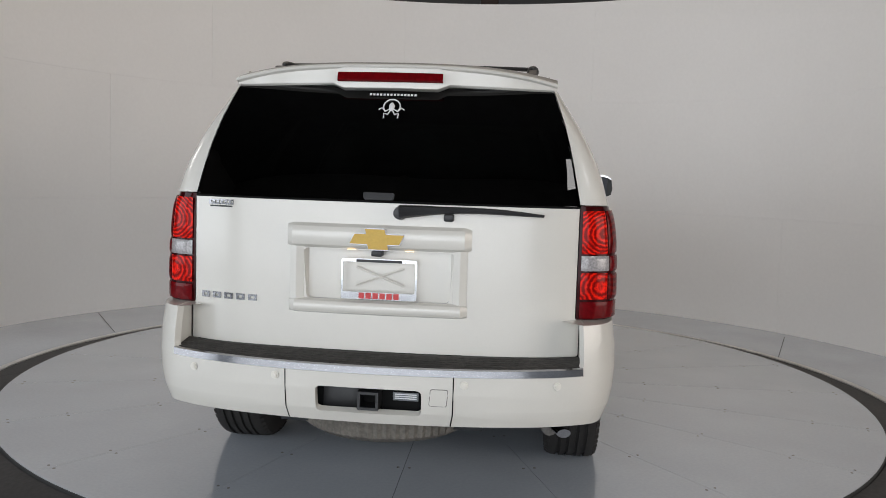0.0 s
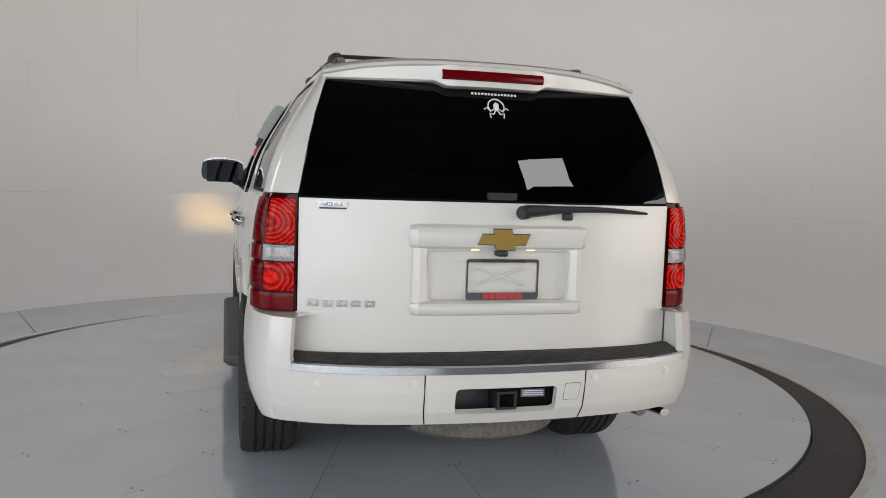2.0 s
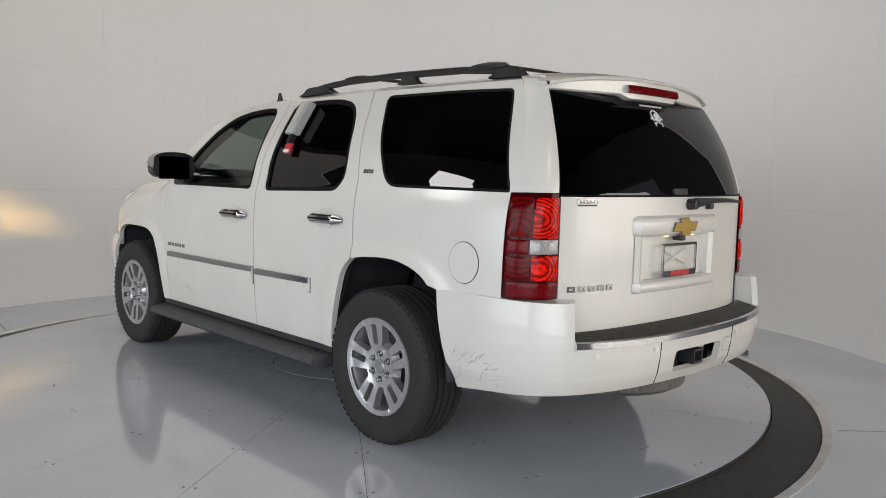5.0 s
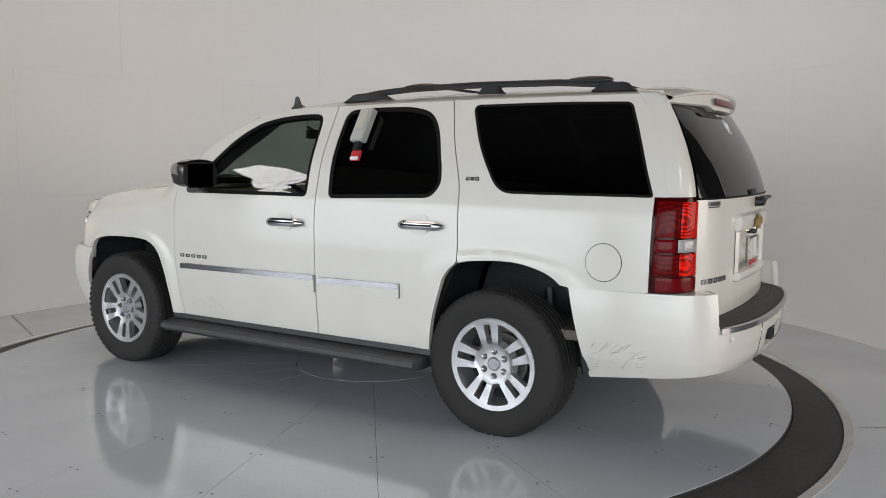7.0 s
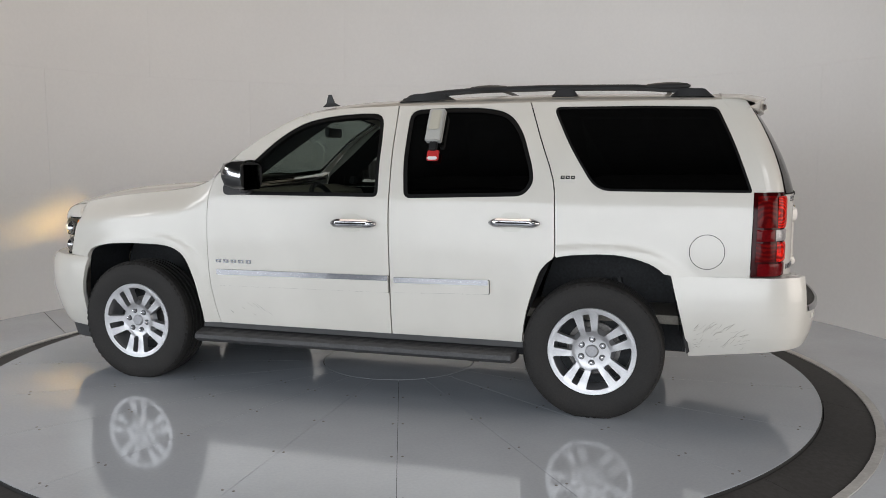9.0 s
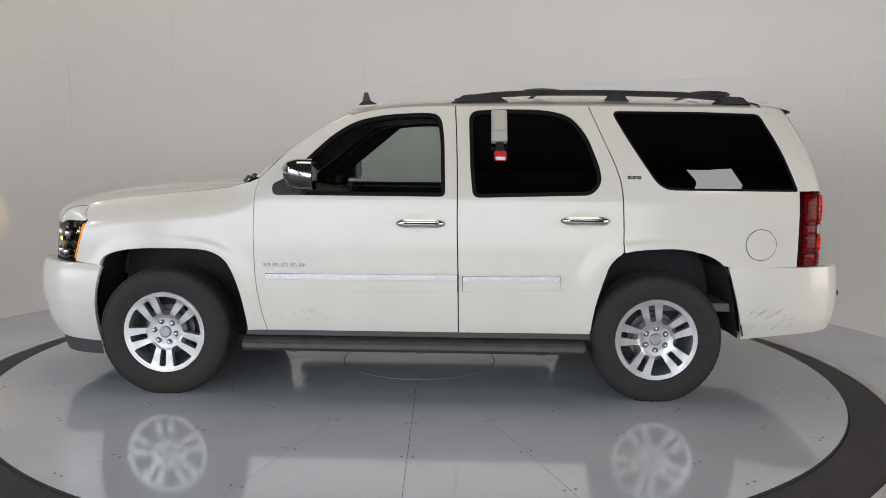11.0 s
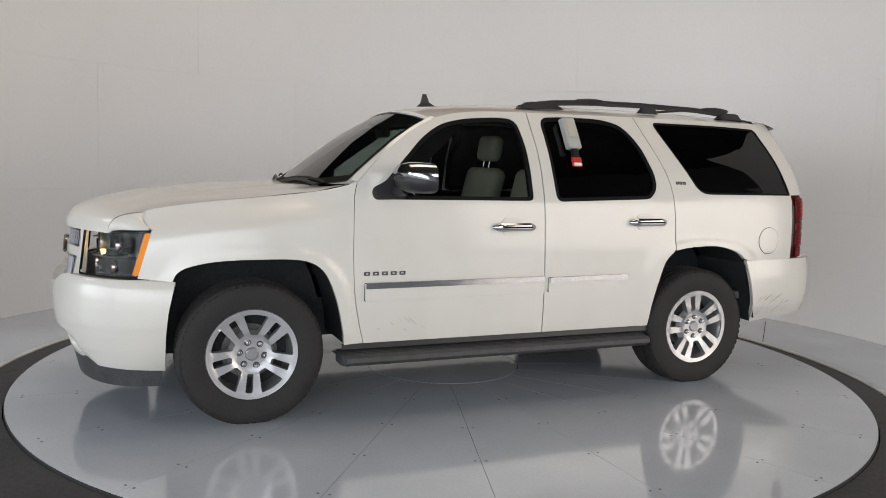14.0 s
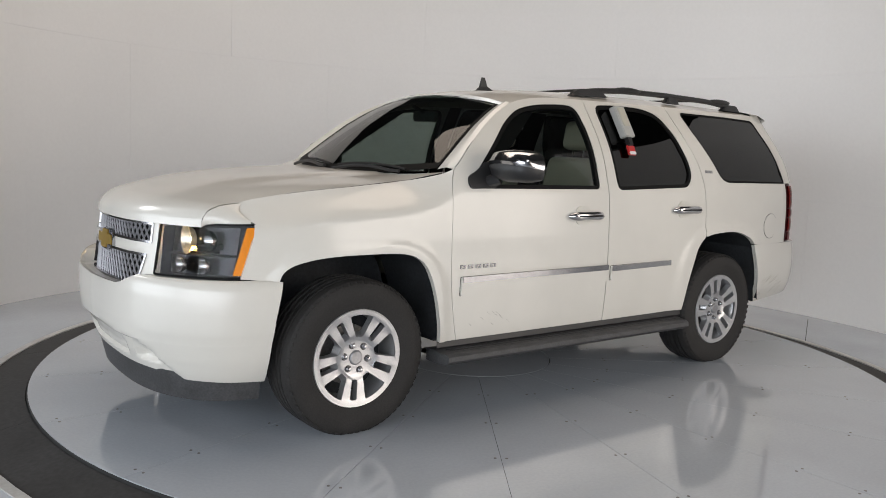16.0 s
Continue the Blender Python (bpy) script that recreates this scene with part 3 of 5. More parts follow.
            part("bright_strip", fix(side_panel(rounded([(y0 - 0.004, 0.768), (y1 + 0.004, 0.777), (y1 + 0.004, 0.745), (y0 - 0.004, 0.735)], 0.004), depth=0.008, lift=0.021)), CHROME, m, "chrome strip")
        # model lettering on the front door as plain bars
        for k in range(5):
            y = 0.913 - k * 0.054
            part("badge_bar", fix(side_panel([(y, 0.833), (y - 0.036, 0.833), (y - 0.036, 0.811), (y, 0.811)], [[(y - 0.010, 0.826), (y - 0.026, 0.826), (y - 0.026, 0.818), (y - 0.010, 0.818)]], depth=0.004, lift=0.005, step=0.05)), DARKCHROME, doors["front_door", sgn], "chrome badge bar")
        for k in range(3):
            y = -1.296 - k * 0.029
            part("badge_bar", fix(side_panel([(y, 1.385), (y - 0.022, 1.385), (y - 0.022, 1.366), (y, 1.366)], [[(y - 0.007, 1.380), (y - 0.016, 1.380), (y - 0.016, 1.372), (y - 0.007, 1.372)]], depth=0.004, lift=0.005, step=0.05)), CHROME, q, "chrome badge bar")
    return doors


def roof_z(y):
    return table(y, (-2.45, -2.30, -2.05, -1.62, -1.19, -0.77, -0.36, 0.05, 0.25, 0.45), (1.835, 1.868, 1.880, 1.888, 1.893, 1.889, 1.880, 1.862, 1.841, 1.795))


def build_top(car):
    # roof skin
    rows = []
    for y in np.linspace(0.43, -2.28, 40):
        zc = roof_z(y)
        edge = table(y, (-2.28, -2.16, -1.0, -0.246, 0.0, 0.20, 0.43), (1.800, 1.812, 1.812, 1.805, 1.80, 1.785, 1.735))
        row = []
        for u in np.linspace(-1, 1, 33):
            w = half_width(y, edge) - 0.001
            row.append((u * w, y + (0.05 * (1 - u * u) if y > 0.35 else 0), lerp(zc, edge, abs(u) ** 3.0)))
        rows.append(row)
    rows.insert(0, [(x, y + 0.004, z - 0.020) for x, y, z in rows[0]])
    roof = part("roof", loft(rows), PAINT, car)
    # windscreen
    rows = []
    cy, cz, cv = (1.20, 1.00, 0.80, 0.62, 0.47), (1.285, 1.445, 1.598, 1.715, 1.797), (0, 0.27, 0.55, 0.79, 1)
    for v in np.linspace(0, 1, 14):
        row = []
        for u in np.linspace(-1, 1, 25):
            x = u * lerp(0.800, 0.640, v)
            y = table(v, cv, cy) - abs(u) ** 2.2 * lerp(0.22, 0.055, v)
            z = table(v, cv, cz) + abs(u) ** 2.2 * lerp(0.058, -0.055, v)
            row.append((x, y, z))
        rows.append(row)
    edge = [r[0] for r in rows]
    sc = part("windscreen", loft([r[::-1] for r in rows]), pane("windscreen_glass", (0.26, 0.31, 0.285)), car, "clear greenish windscreen")
    part("screen_band", loft([[Vector(p) + Vector((0, 0.003, 0.003)) for p in r] for r in ([Vector(a).lerp(Vector(b), 0.7) for a, b in zip(rows[-2], rows[-1])], rows[-1])]), SEAL, sc, "dark screen edge")
    for sgn in (1, -1):
        edge2 = [Vector((sgn * abs(p[0]), p[1], p[2])) for p in edge]
        inner = [p + Vector((-sgn * 0.045, 0.004, 0.004)) for p in edge2]
        part("screen_seal", loft([[p + Vector((0, 0.003, 0.003)) for p in edge2], inner]), SEAL, sc, "black screen edge")
        outer = []
        for i, p in enumerate(edge2):
            f = i / (len(edge2) - 1)
            d = side(*[table(f, (0, 0.25, 0.5, 0.75, 1.0), [q[k] for q in ((0.945, 1.35), (0.83, 1.47), (0.68, 1.585), (0.55, 1.67), (0.405, 1.742))] if k == 1 else (0.945, 0.83, 0.68, 0.55, 0.405)) for k in (0, 1)])
            outer.append(Vector((sgn * abs(d.x), d.y, d.z)))
        mid = [(a + b) / 2 + Vector((sgn * 0.018, 0.010, 0.010)) for a, b in zip(edge2, outer)]
        part("screen_pillar", loft([edge2, mid, outer] if sgn > 0 else [outer, mid, edge2]), PAINT, car)
    part("screen_base", loft([[Vector(p) + Vector((0, 0.004, 0.006)) for p in rows[0]], [Vector(p) + Vector((0, 0.003, 0.004)) for p in rows[1]]]), SEAL, sc, "black screen base band")
    # bonnet
    rows = []
    py, pz = (1.13, 1.30, 1.55, 1.86, 2.14, 2.305, 2.40, 2.46, 2.487, 2.492), (1.300, 1.300, 1.290, 1.266, 1.232, 1.200, 1.168, 1.130, 1.088, 1.050)
    for f in np.linspace(0, 1, 26):
        row = []
        for u in np.linspace(-1, 1, 33):
            a = abs(u)
            back = 0.15 * a ** 2.0
            front = 0.225 * a ** 2.3
            yy = table(f, np.linspace(0, 1, len(py)), py)
            y = yy - lerp(back, front, smooth01((yy - 1.13) / 1.2))
            x = u * table(yy, (1.13, 1.6, 2.1, 2.46), (0.80, 0.765, 0.735, 0.715))
            z = table(f, np.linspace(0, 1, len(pz)), pz)
            drop = table(yy, (1.13, 1.5, 2.0, 2.3, 2.46), (0.004, -0.018, -0.030, -0.036, 0.0))
            ye = yy - lerp(0.15, 0.225, smooth01((yy - 1.13) / 1.2))
            if ye < 1.95:            # the rim follows the wing
                near = smooth01((1.95 - ye) / 0.3)
                x = u * lerp(abs(x / u) if u else 0, half_width(ye, hood_line(ye)) - 0.007, near)
                drop = lerp(drop, hood_line(ye) - 0.001 - (z - 0.006), near)
            z += a ** 3 * drop
            z += 0.014 * smooth01((0.60 - a) / 0.08) * smooth01((2.35 - yy) / 0.4) - 0.006
            row.append((x, y, z))
        rows.append(row)
    hood = loft([r[::-1] for r in rows])
    part("bonnet", hood, PAINT, car)
    # nose of each wing, over the head lamp
    fa = wrap(FASCIA, lambda a, v: 0.10 * (v - 0.80))
    edge_h = [Vector(r[0]) for r in rows]
    start = min(range(len(edge_h)), key=lambda i: abs(edge_h[i].y - 1.93))
    hp = edge_h[start:]
    for sgn in (1, -1):
        gp = [side(y, z) for y, z in ((1.93, 1.194), (1.98, 1.185), (2.03, 1.174), (2.085, 1.148), (2.092, 1.105), (2.052, 1.070))]
        gp = [Vector((-abs(p.x), p.y, p.z)) for p in gp] + [Vector((-abs(q.x), q.y, q.z)) for q in (fa(fa.at_x(x), 1.066 - 0.012 * (0.85 - x) / 0.13) for x in (0.845, 0.80, 0.76, 0.722))]
        def along(line, f):
            s = [0.0]
            for a_, b_ in zip(line, line[1:]):
                s.append(s[-1] + (b_ - a_).length)
            d = f * s[-1]
            return Vector([table(d, s, [q[i] for q in line]) for i in range(3)])
        grid = []
        for f in np.linspace(0, 1, 16):
            a_, b_ = along(hp, f), along(gp, f)
            row = []
            for g_ in np.linspace(0, 1, 7):
                p = a_.lerp(b_, g_)
                p.z += 0.010 * math.sin(math.pi * g_) * (b_ - a_).length / 0.2 * (1 - 0.6 * f)
                p.y += 0.02 * math.sin(math.pi * g_) * f * (1 - f) * 2
                row.append(Vector((sgn * p.x, p.y, p.z - 0.003 * (1 - g_))))
            grid.append(row)
        nose = loft(grid if sgn > 0 else [r[::-1] for r in grid])
        bmesh.ops.recalc_face_normals(nose, faces=nose.faces[:])
        part("wing_nose", nose, PAINT, car)
    # gap filler beside the bonnet and the cowl behind it
    part("cowl", loft([[(x, 1.215 - 0.22 * (abs(x) / 0.8) ** 2.2, 1.268 + 0.05 * (abs(x) / 0.8) ** 2) for x in np.linspace(-0.82, 0.82, 17)], [(x, 1.10 - 0.16 * (abs(x) / 0.8) ** 2, 1.274 + 0.02 * (abs(x) / 0.8) ** 2) for x in np.linspace(-0.82, 0.82, 17)]]), BLACK, car, "black cowl grille")
    for sgn in (1, -1):
        part("wing_gutter", loft([[(-sgn * (half_width(y, hood_line(y)) - 0.002), y, hood_line(y) - 0.014), (-sgn * 0.66, y - 0.02, hood_line(y) - 0.045)] for y in np.linspace(0.97, 2.15, 12)]), SEAL, car, "dark bonnet gap")
    # wipers
    for x0, x1, y0, y1 in ((-0.62, -0.05, 1.09, 1.19), (0.05, 0.60, 1.19, 1.11)):
        w = part("wiper", tube([(lerp(x0, x1, f), lerp(y0, y1, f) + 0.02, 1.31 + 0.030 * math.sin(math.pi * f) + (0.012 if f in (0,) else 0)) for f in np.linspace(0, 1, 8)], 0.010, 6), BLACK, car, "black wiper arm")
        part("blade", tube([(lerp(x0, x1, f), lerp(y0, y1, f) - 0.02, 1.335 + 0.02 * math.sin(math.pi * f)) for f in np.linspace(0.0, 1.0, 6)], 0.007, 6), RUBBER, w)
    # antenna fin
    fin = loft([[(-0.014, 0.400, 1.835), (0.014, 0.400, 1.835), (0.014, 0.275, 1.842), (-0.014, 0.275, 1.842)], [(-0.008, 0.375, 1.858), (0.008, 0.375, 1.858), (0.008, 0.318, 1.864), (-0.008, 0.318, 1.864)], [(-0.003, 0.362, 1.918), (0.003, 0.362, 1.918), (0.003, 0.338, 1.918), (-0.003, 0.338, 1.918)]], closed=True, cap=True)
    bmesh.ops.recalc_face_normals(fin, faces=fin.faces[:])
    part("antenna", moved(fin, Matrix.Translation((-0.39, 0.0, -0.012))), BLACK, car, "black fin antenna", smooth=False)
    # roof rails with feet and cross bars
    for sgn in (1, -1):
        x = -sgn * 0.575
        ys = np.linspace(-0.24, -2.08, 24)
        rail = part("roof_rail", tube([(x, y, roof_z(y) + table(y, (-2.08, -1.95, -1.7, -1.2, -0.75, -0.5, -0.24), (-0.022, -0.004, 0.010, 0.012, 0.012, 0.003, -0.024))) for y in ys], [table(y, (-2.08, -2.0, -0.4, -0.24), (0.006, 0.017, 0.017, 0.006)) for y in ys], 8, 1.1), BLACK, car, "black roof rail")
        for y0, y1 in ((-0.22, -0.58), (-1.19, -1.35), (-1.88, -2.12)):
            foot = loft([[(x - 0.028, y, roof_z(y) - 0.04), (x - 0.016, y, roof_z(y) + table(y, (y1, lerp(y1, y0, 0.22), lerp(y1, y0, 0.78), y0), (-0.042, 0.006, 0.006, -0.042))), (x + 0.016, y, roof_z(y) + table(y, (y1, lerp(y1, y0, 0.22), lerp(y1, y0, 0.78), y0), (-0.042, 0.006, 0.006, -0.042))), (x + 0.028, y, roof_z(y) - 0.04)] for y in np.linspace(y0, y1, 11)], closed=True, cap=True)
            bmesh.ops.recalc_face_normals(foot, faces=foot.faces[:])
            part("foot", foot, BLACK, rail)
    for y in (-0.80, -1.86):
        b = part("cross_bar", tube([(xx, y, roof_z(y) + 0.030 + 0.006 * (1 - (xx / 0.55) ** 2)) for xx in np.linspace(-0.56, 0.56, 13)], 0.016, 8, 0.6), BLACK, car, "black roof cross bar")
        for sgn in (1, -1):
            clamp = tube([(sgn * 0.575, y + dy, roof_z(y) + 0.018) for dy in (0.13, 0.11, 0.06, 0.0, -0.06, -0.11, -0.13)], [0.006, 0.018, 0.025, 0.029, 0.026, 0.018, 0.006], 12, 0.8)
            part("clamp", clamp, BLACK, b)


# ---- the tail ----
def gate(x, z):
    """The tailgate and the rear window."""
    y = -2.605 + 0.10 * x * x + 0.04 * (abs(x) / 0.78) ** 8
    if z > 1.29:
        d = z - 1.29
        y += 0.24 * d + 0.50 * d * d
    return Vector((x, y, z))


def corner(sgn, z, f):
    """The rounded body corner between side and tailgate: f runs from the side to the back."""
    ya = table(z, (0.80, 1.305, 1.306, 1.46, 1.60, 1.74, 1.83), (-2.328, -2.334, -2.395, -2.36, -2.30, -2.22, -2.15))
    a = side(ya, z)
    xb = table(z, (0.80, 1.30, 1.50, 1.62, 1.75, 1.83), (0.783, 0.783, 0.744, 0.714, 0.671, 0.640))
    b = gate(-xb, z)
    b.y += 0.004
    c = Vector((a.x + 0.012, lerp(a.y, b.y, 0.93), z))
    p = a * (1 - f) ** 2 + c * 2 * f * (1 - f) + b * f * f
    p.x *= sgn
    return p


def build_tail(car):
    # tailgate skin with a deep recess for the plate
    half = lambda z: table(z, (0.70, 0.76, 1.0, 1.30), (0.745, 0.768, 0.776, 0.778))
    recess = rounded([(-0.300, 1.105), (0.300, 1.105), (0.285, 0.905), (-0.285, 0.905)], 0.02)
    outline = rounded([(-0.779, 1.293), (0.779, 1.293), (0.779, 0.858), (0.797, 0.846), (0.797, 0.704), (-0.797, 0.704), (-0.797, 0.846), (-0.779, 0.858)], [0.004, 0.004, 0.0, 0.0, 0.01, 0.01, 0.0, 0.0])
    tail = part("tailgate", panel(outline[::-1], lambda u, v: gate(u, v), [recess], depth=0.03, step=0.08), PAINT, car)
    part("plate_recess", panel(rounded([(-0.30, 1.11), (0.30, 1.11), (0.285, 0.90), (-0.285, 0.90)], 0.02), lambda u, v: gate(u, v) + Vector((0, 0.032, 0)), depth=0), PAINT, tail)
    part("gate_seam", panel([(-0.80, 1.30), (0.80, 1.30), (0.80, 0.66), (-0.80, 0.66)], lambda u, v: gate(u * 0.98, v) + Vector((0, 0.036, 0)), depth=0, step=0.1), SEAL, tail, "dark tailgate gap")
    # handle garnish above the plate and ledge below it, side cheeks
    def garnish(z0, z1, x0, x1, proud, name, r):
        rows = []
        n = 28
        for k in range(n + 1):
            u = lerp(-1, 1, k / n)
            e = smooth01((1 - abs(u)) / 0.06)
            xx = u * table(0.5, (0, 1), (x0, x1))
            yb = gate(xx, 1.0).y
            row = []
            for f in np.linspace(0, 1, 9):
                zz = lerp(z0, z1, 0.5 + (f - 0.5) * (0.82 + 0.18 * e))
                row.append((xx, yb - proud * e ** 0.6 * math.sin(math.pi * min(1, max(0, f))) ** 0.35 - 0.001, zz))
            rows.append(row)
        return part(name, loft(rows), PAINT, tail)
    garnish(1.108, 1.205, 0.366, 0.366, 0.030, "gate_handle", 0.03)
    garnish(0.848, 0.906, 0.356, 0.356, 0.030, "plate_ledge", 0.02)
    for sgn in (1, -1):
        cheek = loft([[(sgn * 0.352, gate(0.352, 1).y - 0.004, z), (sgn * 0.325, gate(0.33, 1).y - 0.016, z), (sgn * 0.298, gate(0.29, 1).y - 0.002, z), (sgn * 0.285, gate(0.29, 1).y + 0.032, z)] for z in (1.112, 1.0, 0.90)])
        part("recess_cheek", cheek, PAINT, tail)
    # rear window
    win = rounded([(-0.773, 1.300), (0.773, 1.300), (0.736, 1.50), (0.706, 1.62), (0.664, 1.760), (-0.664, 1.760), (-0.706, 1.62), (-0.736, 1.50)], 0.01)
    part("rear_window", panel(win, lambda u, v: gate(u, v), depth=0.01, step=0.09), TINT, tail, "black tinted rear window")
    part("window_backing", panel(grown(win, 0.004), lambda u, v: gate(u, v) + Vector((0, 0.03, -0.01)), [grown(win, -0.03)], depth=0, step=0.12), SEAL, tail, "black window border")
    part("window_lip", tube([gate(x, 1.2955) + Vector((0, -0.002, 0)) for x in np.linspace(-0.775, 0.775, 15)], 0.0045, 6), SEAL, tail)
    latch = panel(rounded([(-0.155, 1.328), (-0.03, 1.328), (-0.035, 1.300), (-0.15, 1.300)], 0.008), lambda u, v: gate(u + 0.09, v), depth=0.012, lift=0.012, step=0.04)
    part("window_latch", latch, BLACK, tail, "small black window latch")
    # the spoiler over the window
    rows = []
    for u in np.linspace(-1, 1, 29):
        x = u * 0.678
        e = 1 - abs(u) ** 6 * 0.25
        dip = 0.022 * smooth01((0.235 - abs(x)) / 0.03)
        zr = lerp(1.866, 1.812, abs(u) ** 3)
        yb = -2.425 + 0.10 * abs(u) ** 2.5
        m = smooth01((0.250 - abs(x)) / 0.03)
        rows.append([(x, -2.16, zr + 0.012), (x, lerp(-2.16, yb, 0.55), zr + 0.006), (x, yb + 0.025, zr - 0.008), (x, yb - 0.008, zr - 0.018),
                     (x, yb - 0.012, zr - 0.024), (x, yb - 0.008, zr - 0.031), (x, yb + 0.014 * (1 - m), zr - 0.036 + 0.006 * m), (x, yb + 0.018 * (1 - m) - 0.004 * m, 1.768 - dip + 0.008 * (1 - abs(u))), (x, yb + 0.030, 1.760 - dip + 0.008 * (1 - abs(u))), (x, yb + 0.09, 1.768)])
    sp = part("spoiler", loft(rows[::-1]), PAINT, car)
    lamp = loft([[(x, -2.4335 + 0.10 * (abs(x) / 0.678) ** 2.5, 1.815 - 0.004 * abs(x)), (x, -2.442 + 0.10 * (abs(x) / 0.678) ** 2.5, 1.80), (x, -2.444 + 0.1 * (abs(x) / 0.678) ** 2.5, 1.782), (x, -2.4335 + 0.10 * (abs(x) / 0.678) ** 2.5, 1.776)] for x in np.linspace(0.216, -0.216, 15)])
    part("brake_light", lamp, REDLENS, sp, "dull red high brake light")
    # corner pillars
    for sgn in (1, -1):
        rows = [[corner(sgn, z, f) for f in np.linspace(0, 1, 10)] for z in np.linspace(1.307, 1.83, 16)]
        part("corner_pillar", loft(rows if sgn < 0 else [r[::-1] for r in rows]), PAINT, car)
        # tail lamp in its parts: dark outer lens, lit red chambers, clear reversing lens
        lampo = empty("tail_lamp")
        lampo.parent = car
        lampo["label"] = "lit red tail lamp with a clear middle lens"

        def lens(z0, z1, f0, f1, out, mat, name, bulge=0.0, label=""):
            rows = []
            for z in np.linspace(z0, z1, 10):
                row = []
                for f in np.linspace(f0, f1, 10):
                    p = corner(sgn, z, f)
                    q = corner(sgn, z, min(1, f + 0.02)) - corner(sgn, z, max(0, f - 0.02))
                    n = Vector((q.y, -q.x, 0)).normalized()
                    if n.y > 0 and abs(n.y) > 0.1 or n.x * sgn > 0:
                        n = -n
                    n = Vector((-sgn * abs(n.x), -abs(n.y), 0))
                    edge = min(1, 6 * min((z - z0) / (z1 - z0), (z1 - z) / (z1 - z0), (f - f0) / (f1 - f0), (f1 - f) / (f1 - f0)))
                    row.append(p + n * (out + bulge * edge))
                rows.append(row)
            return part(name, loft(rows if sgn < 0 else [r[::-1] for r in rows]), mat, lampo, label)
        lens(0.853, 1.303, 0.0, 1.0, 0.002, DARKRED, "lens", 0.010, "smoked dark red outer lens")
        lens(1.118, 1.288, 0.06, 0.47, 0.012, SIDELIT, "side_chamber", 0.004, "dimly glowing red side lens")
        lens(0.936, 1.036, 0.06, 0.47, 0.012, SIDELIT, "side_chamber", 0.004, "dimly glowing red side lens")
        lens(1.046, 1.108, 0.06, 0.43, 0.012, REDLENS, "side_chamber", 0.004, "plain red side lens")
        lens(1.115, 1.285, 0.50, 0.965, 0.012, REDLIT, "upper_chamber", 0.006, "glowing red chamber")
        lens(1.048, 1.108, 0.46, 0.965, 0.012, REVERSE, "reversing_lens", 0.005, "clear reversing lens")
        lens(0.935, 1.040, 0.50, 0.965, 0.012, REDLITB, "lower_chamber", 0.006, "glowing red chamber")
        lens(0.860, 0.925, 0.10, 0.965, 0.012, REDLENS, "reflector", 0.002, "plain red reflector")
    # badges, plate, wiper
    for k in range(5):
        x = -0.742 + 0.053 * k
        part("badge_bar", panel([(x, 0.880), (x + 0.037, 0.880), (x + 0.037, 0.905), (x, 0.905)], lambda u, v: gate(u, v), [[(x + 0.010, 0.888), (x + 0.010, 0.897), (x + 0.027, 0.897), (x + 0.027, 0.888)]], depth=0.004, lift=0.005, step=0.05), DARKCHROME, tail, "chrome badge bar")
    part("dealer_badge", panel([(-0.712, 1.262), (-0.60, 1.262), (-0.60, 1.282), (-0.712, 1.282)], lambda u, v: gate(u, v), [[(-0.70 + 0.018 * k, 1.268), (-0.70 + 0.018 * k, 1.277), (-0.692 + 0.018 * k, 1.277), (-0.692 + 0.018 * k, 1.268)] for k in range(6)], depth=0.003, lift=0.004, step=0.05), DARKCHROME, tail, "small chrome dealer badge")
    part("dealer_badge_line", panel([(-0.706, 1.252), (-0.605, 1.252), (-0.605, 1.258), (-0.706, 1.258)], lambda u, v: gate(u, v), depth=0.003, lift=0.003, step=0.05), BLACK, tail)
    bow = [(-0.105, 1.132), (-0.036, 1.132), (-0.030, 1.112), (0.046, 1.112), (0.042, 1.132), (0.088, 1.132), (0.107, 1.170), (0.036, 1.170), (0.030, 1.190), (-0.046, 1.190), (-0.040, 1.170), (-0.086, 1.170)]
    em = part("emblem", panel([(x, z) for x, z in bow], lambda u, v: gate(u, 1.0) * Vector((1, 1, 0)).length * 0 + Vector((u, gate(u, 1.0).y - 0.034 - 0.002, v)), depth=0.008, lift=0.006, step=0.05), GOLD, tail, "gold cross-shaped emblem")
    part("emblem_rim", panel(grown(bow, 0.004), lambda u, v: Vector((u, gate(u, 1.0).y - 0.034, v)), depth=0.006, lift=0.003, step=0.06), DARKCHROME, em, "dark chrome rim")
    part("camera_eye", box(-0.022, -2.635, 1.083, 0.022, -2.585, 1.106, 0.006), BLACK, tail, "black reversing camera")
    for x in (-0.105, 0.125):
        part("plate_lamp", box(x - 0.016, gate(0, 1).y - 0.004, 1.1045, x + 0.016, gate(0, 1).y + 0.016, 1.1075), PLATELIT, tail, "warm plate lamp")
    py = gate(0, 1).y - 0.012
    fr = part("plate_frame", panel(rounded([(-0.150, 0.912), (0.150, 0.912), (0.150, 1.072), (-0.150, 1.072)], 0.012), lambda u, v: Vector((u + 0.008, py, v)), [rounded([(-0.1425, 0.940), (0.1425, 0.940), (0.1425, 1.059), (-0.1425, 1.059)], 0.006)], depth=0.010, step=0.08), CHROME, tail, "chrome plate frame")
    for n in range(6):
        x = -0.078 + 0.0275 * n
        part("frame_bar", panel([(x, 0.915), (x + 0.021, 0.915), (x + 0.021, 0.938), (x, 0.938)], lambda u, v: Vector((u + 0.008, py - 0.003, v)), depth=0.003, step=0.06), REDPL, fr, "red dealer lettering as bars")
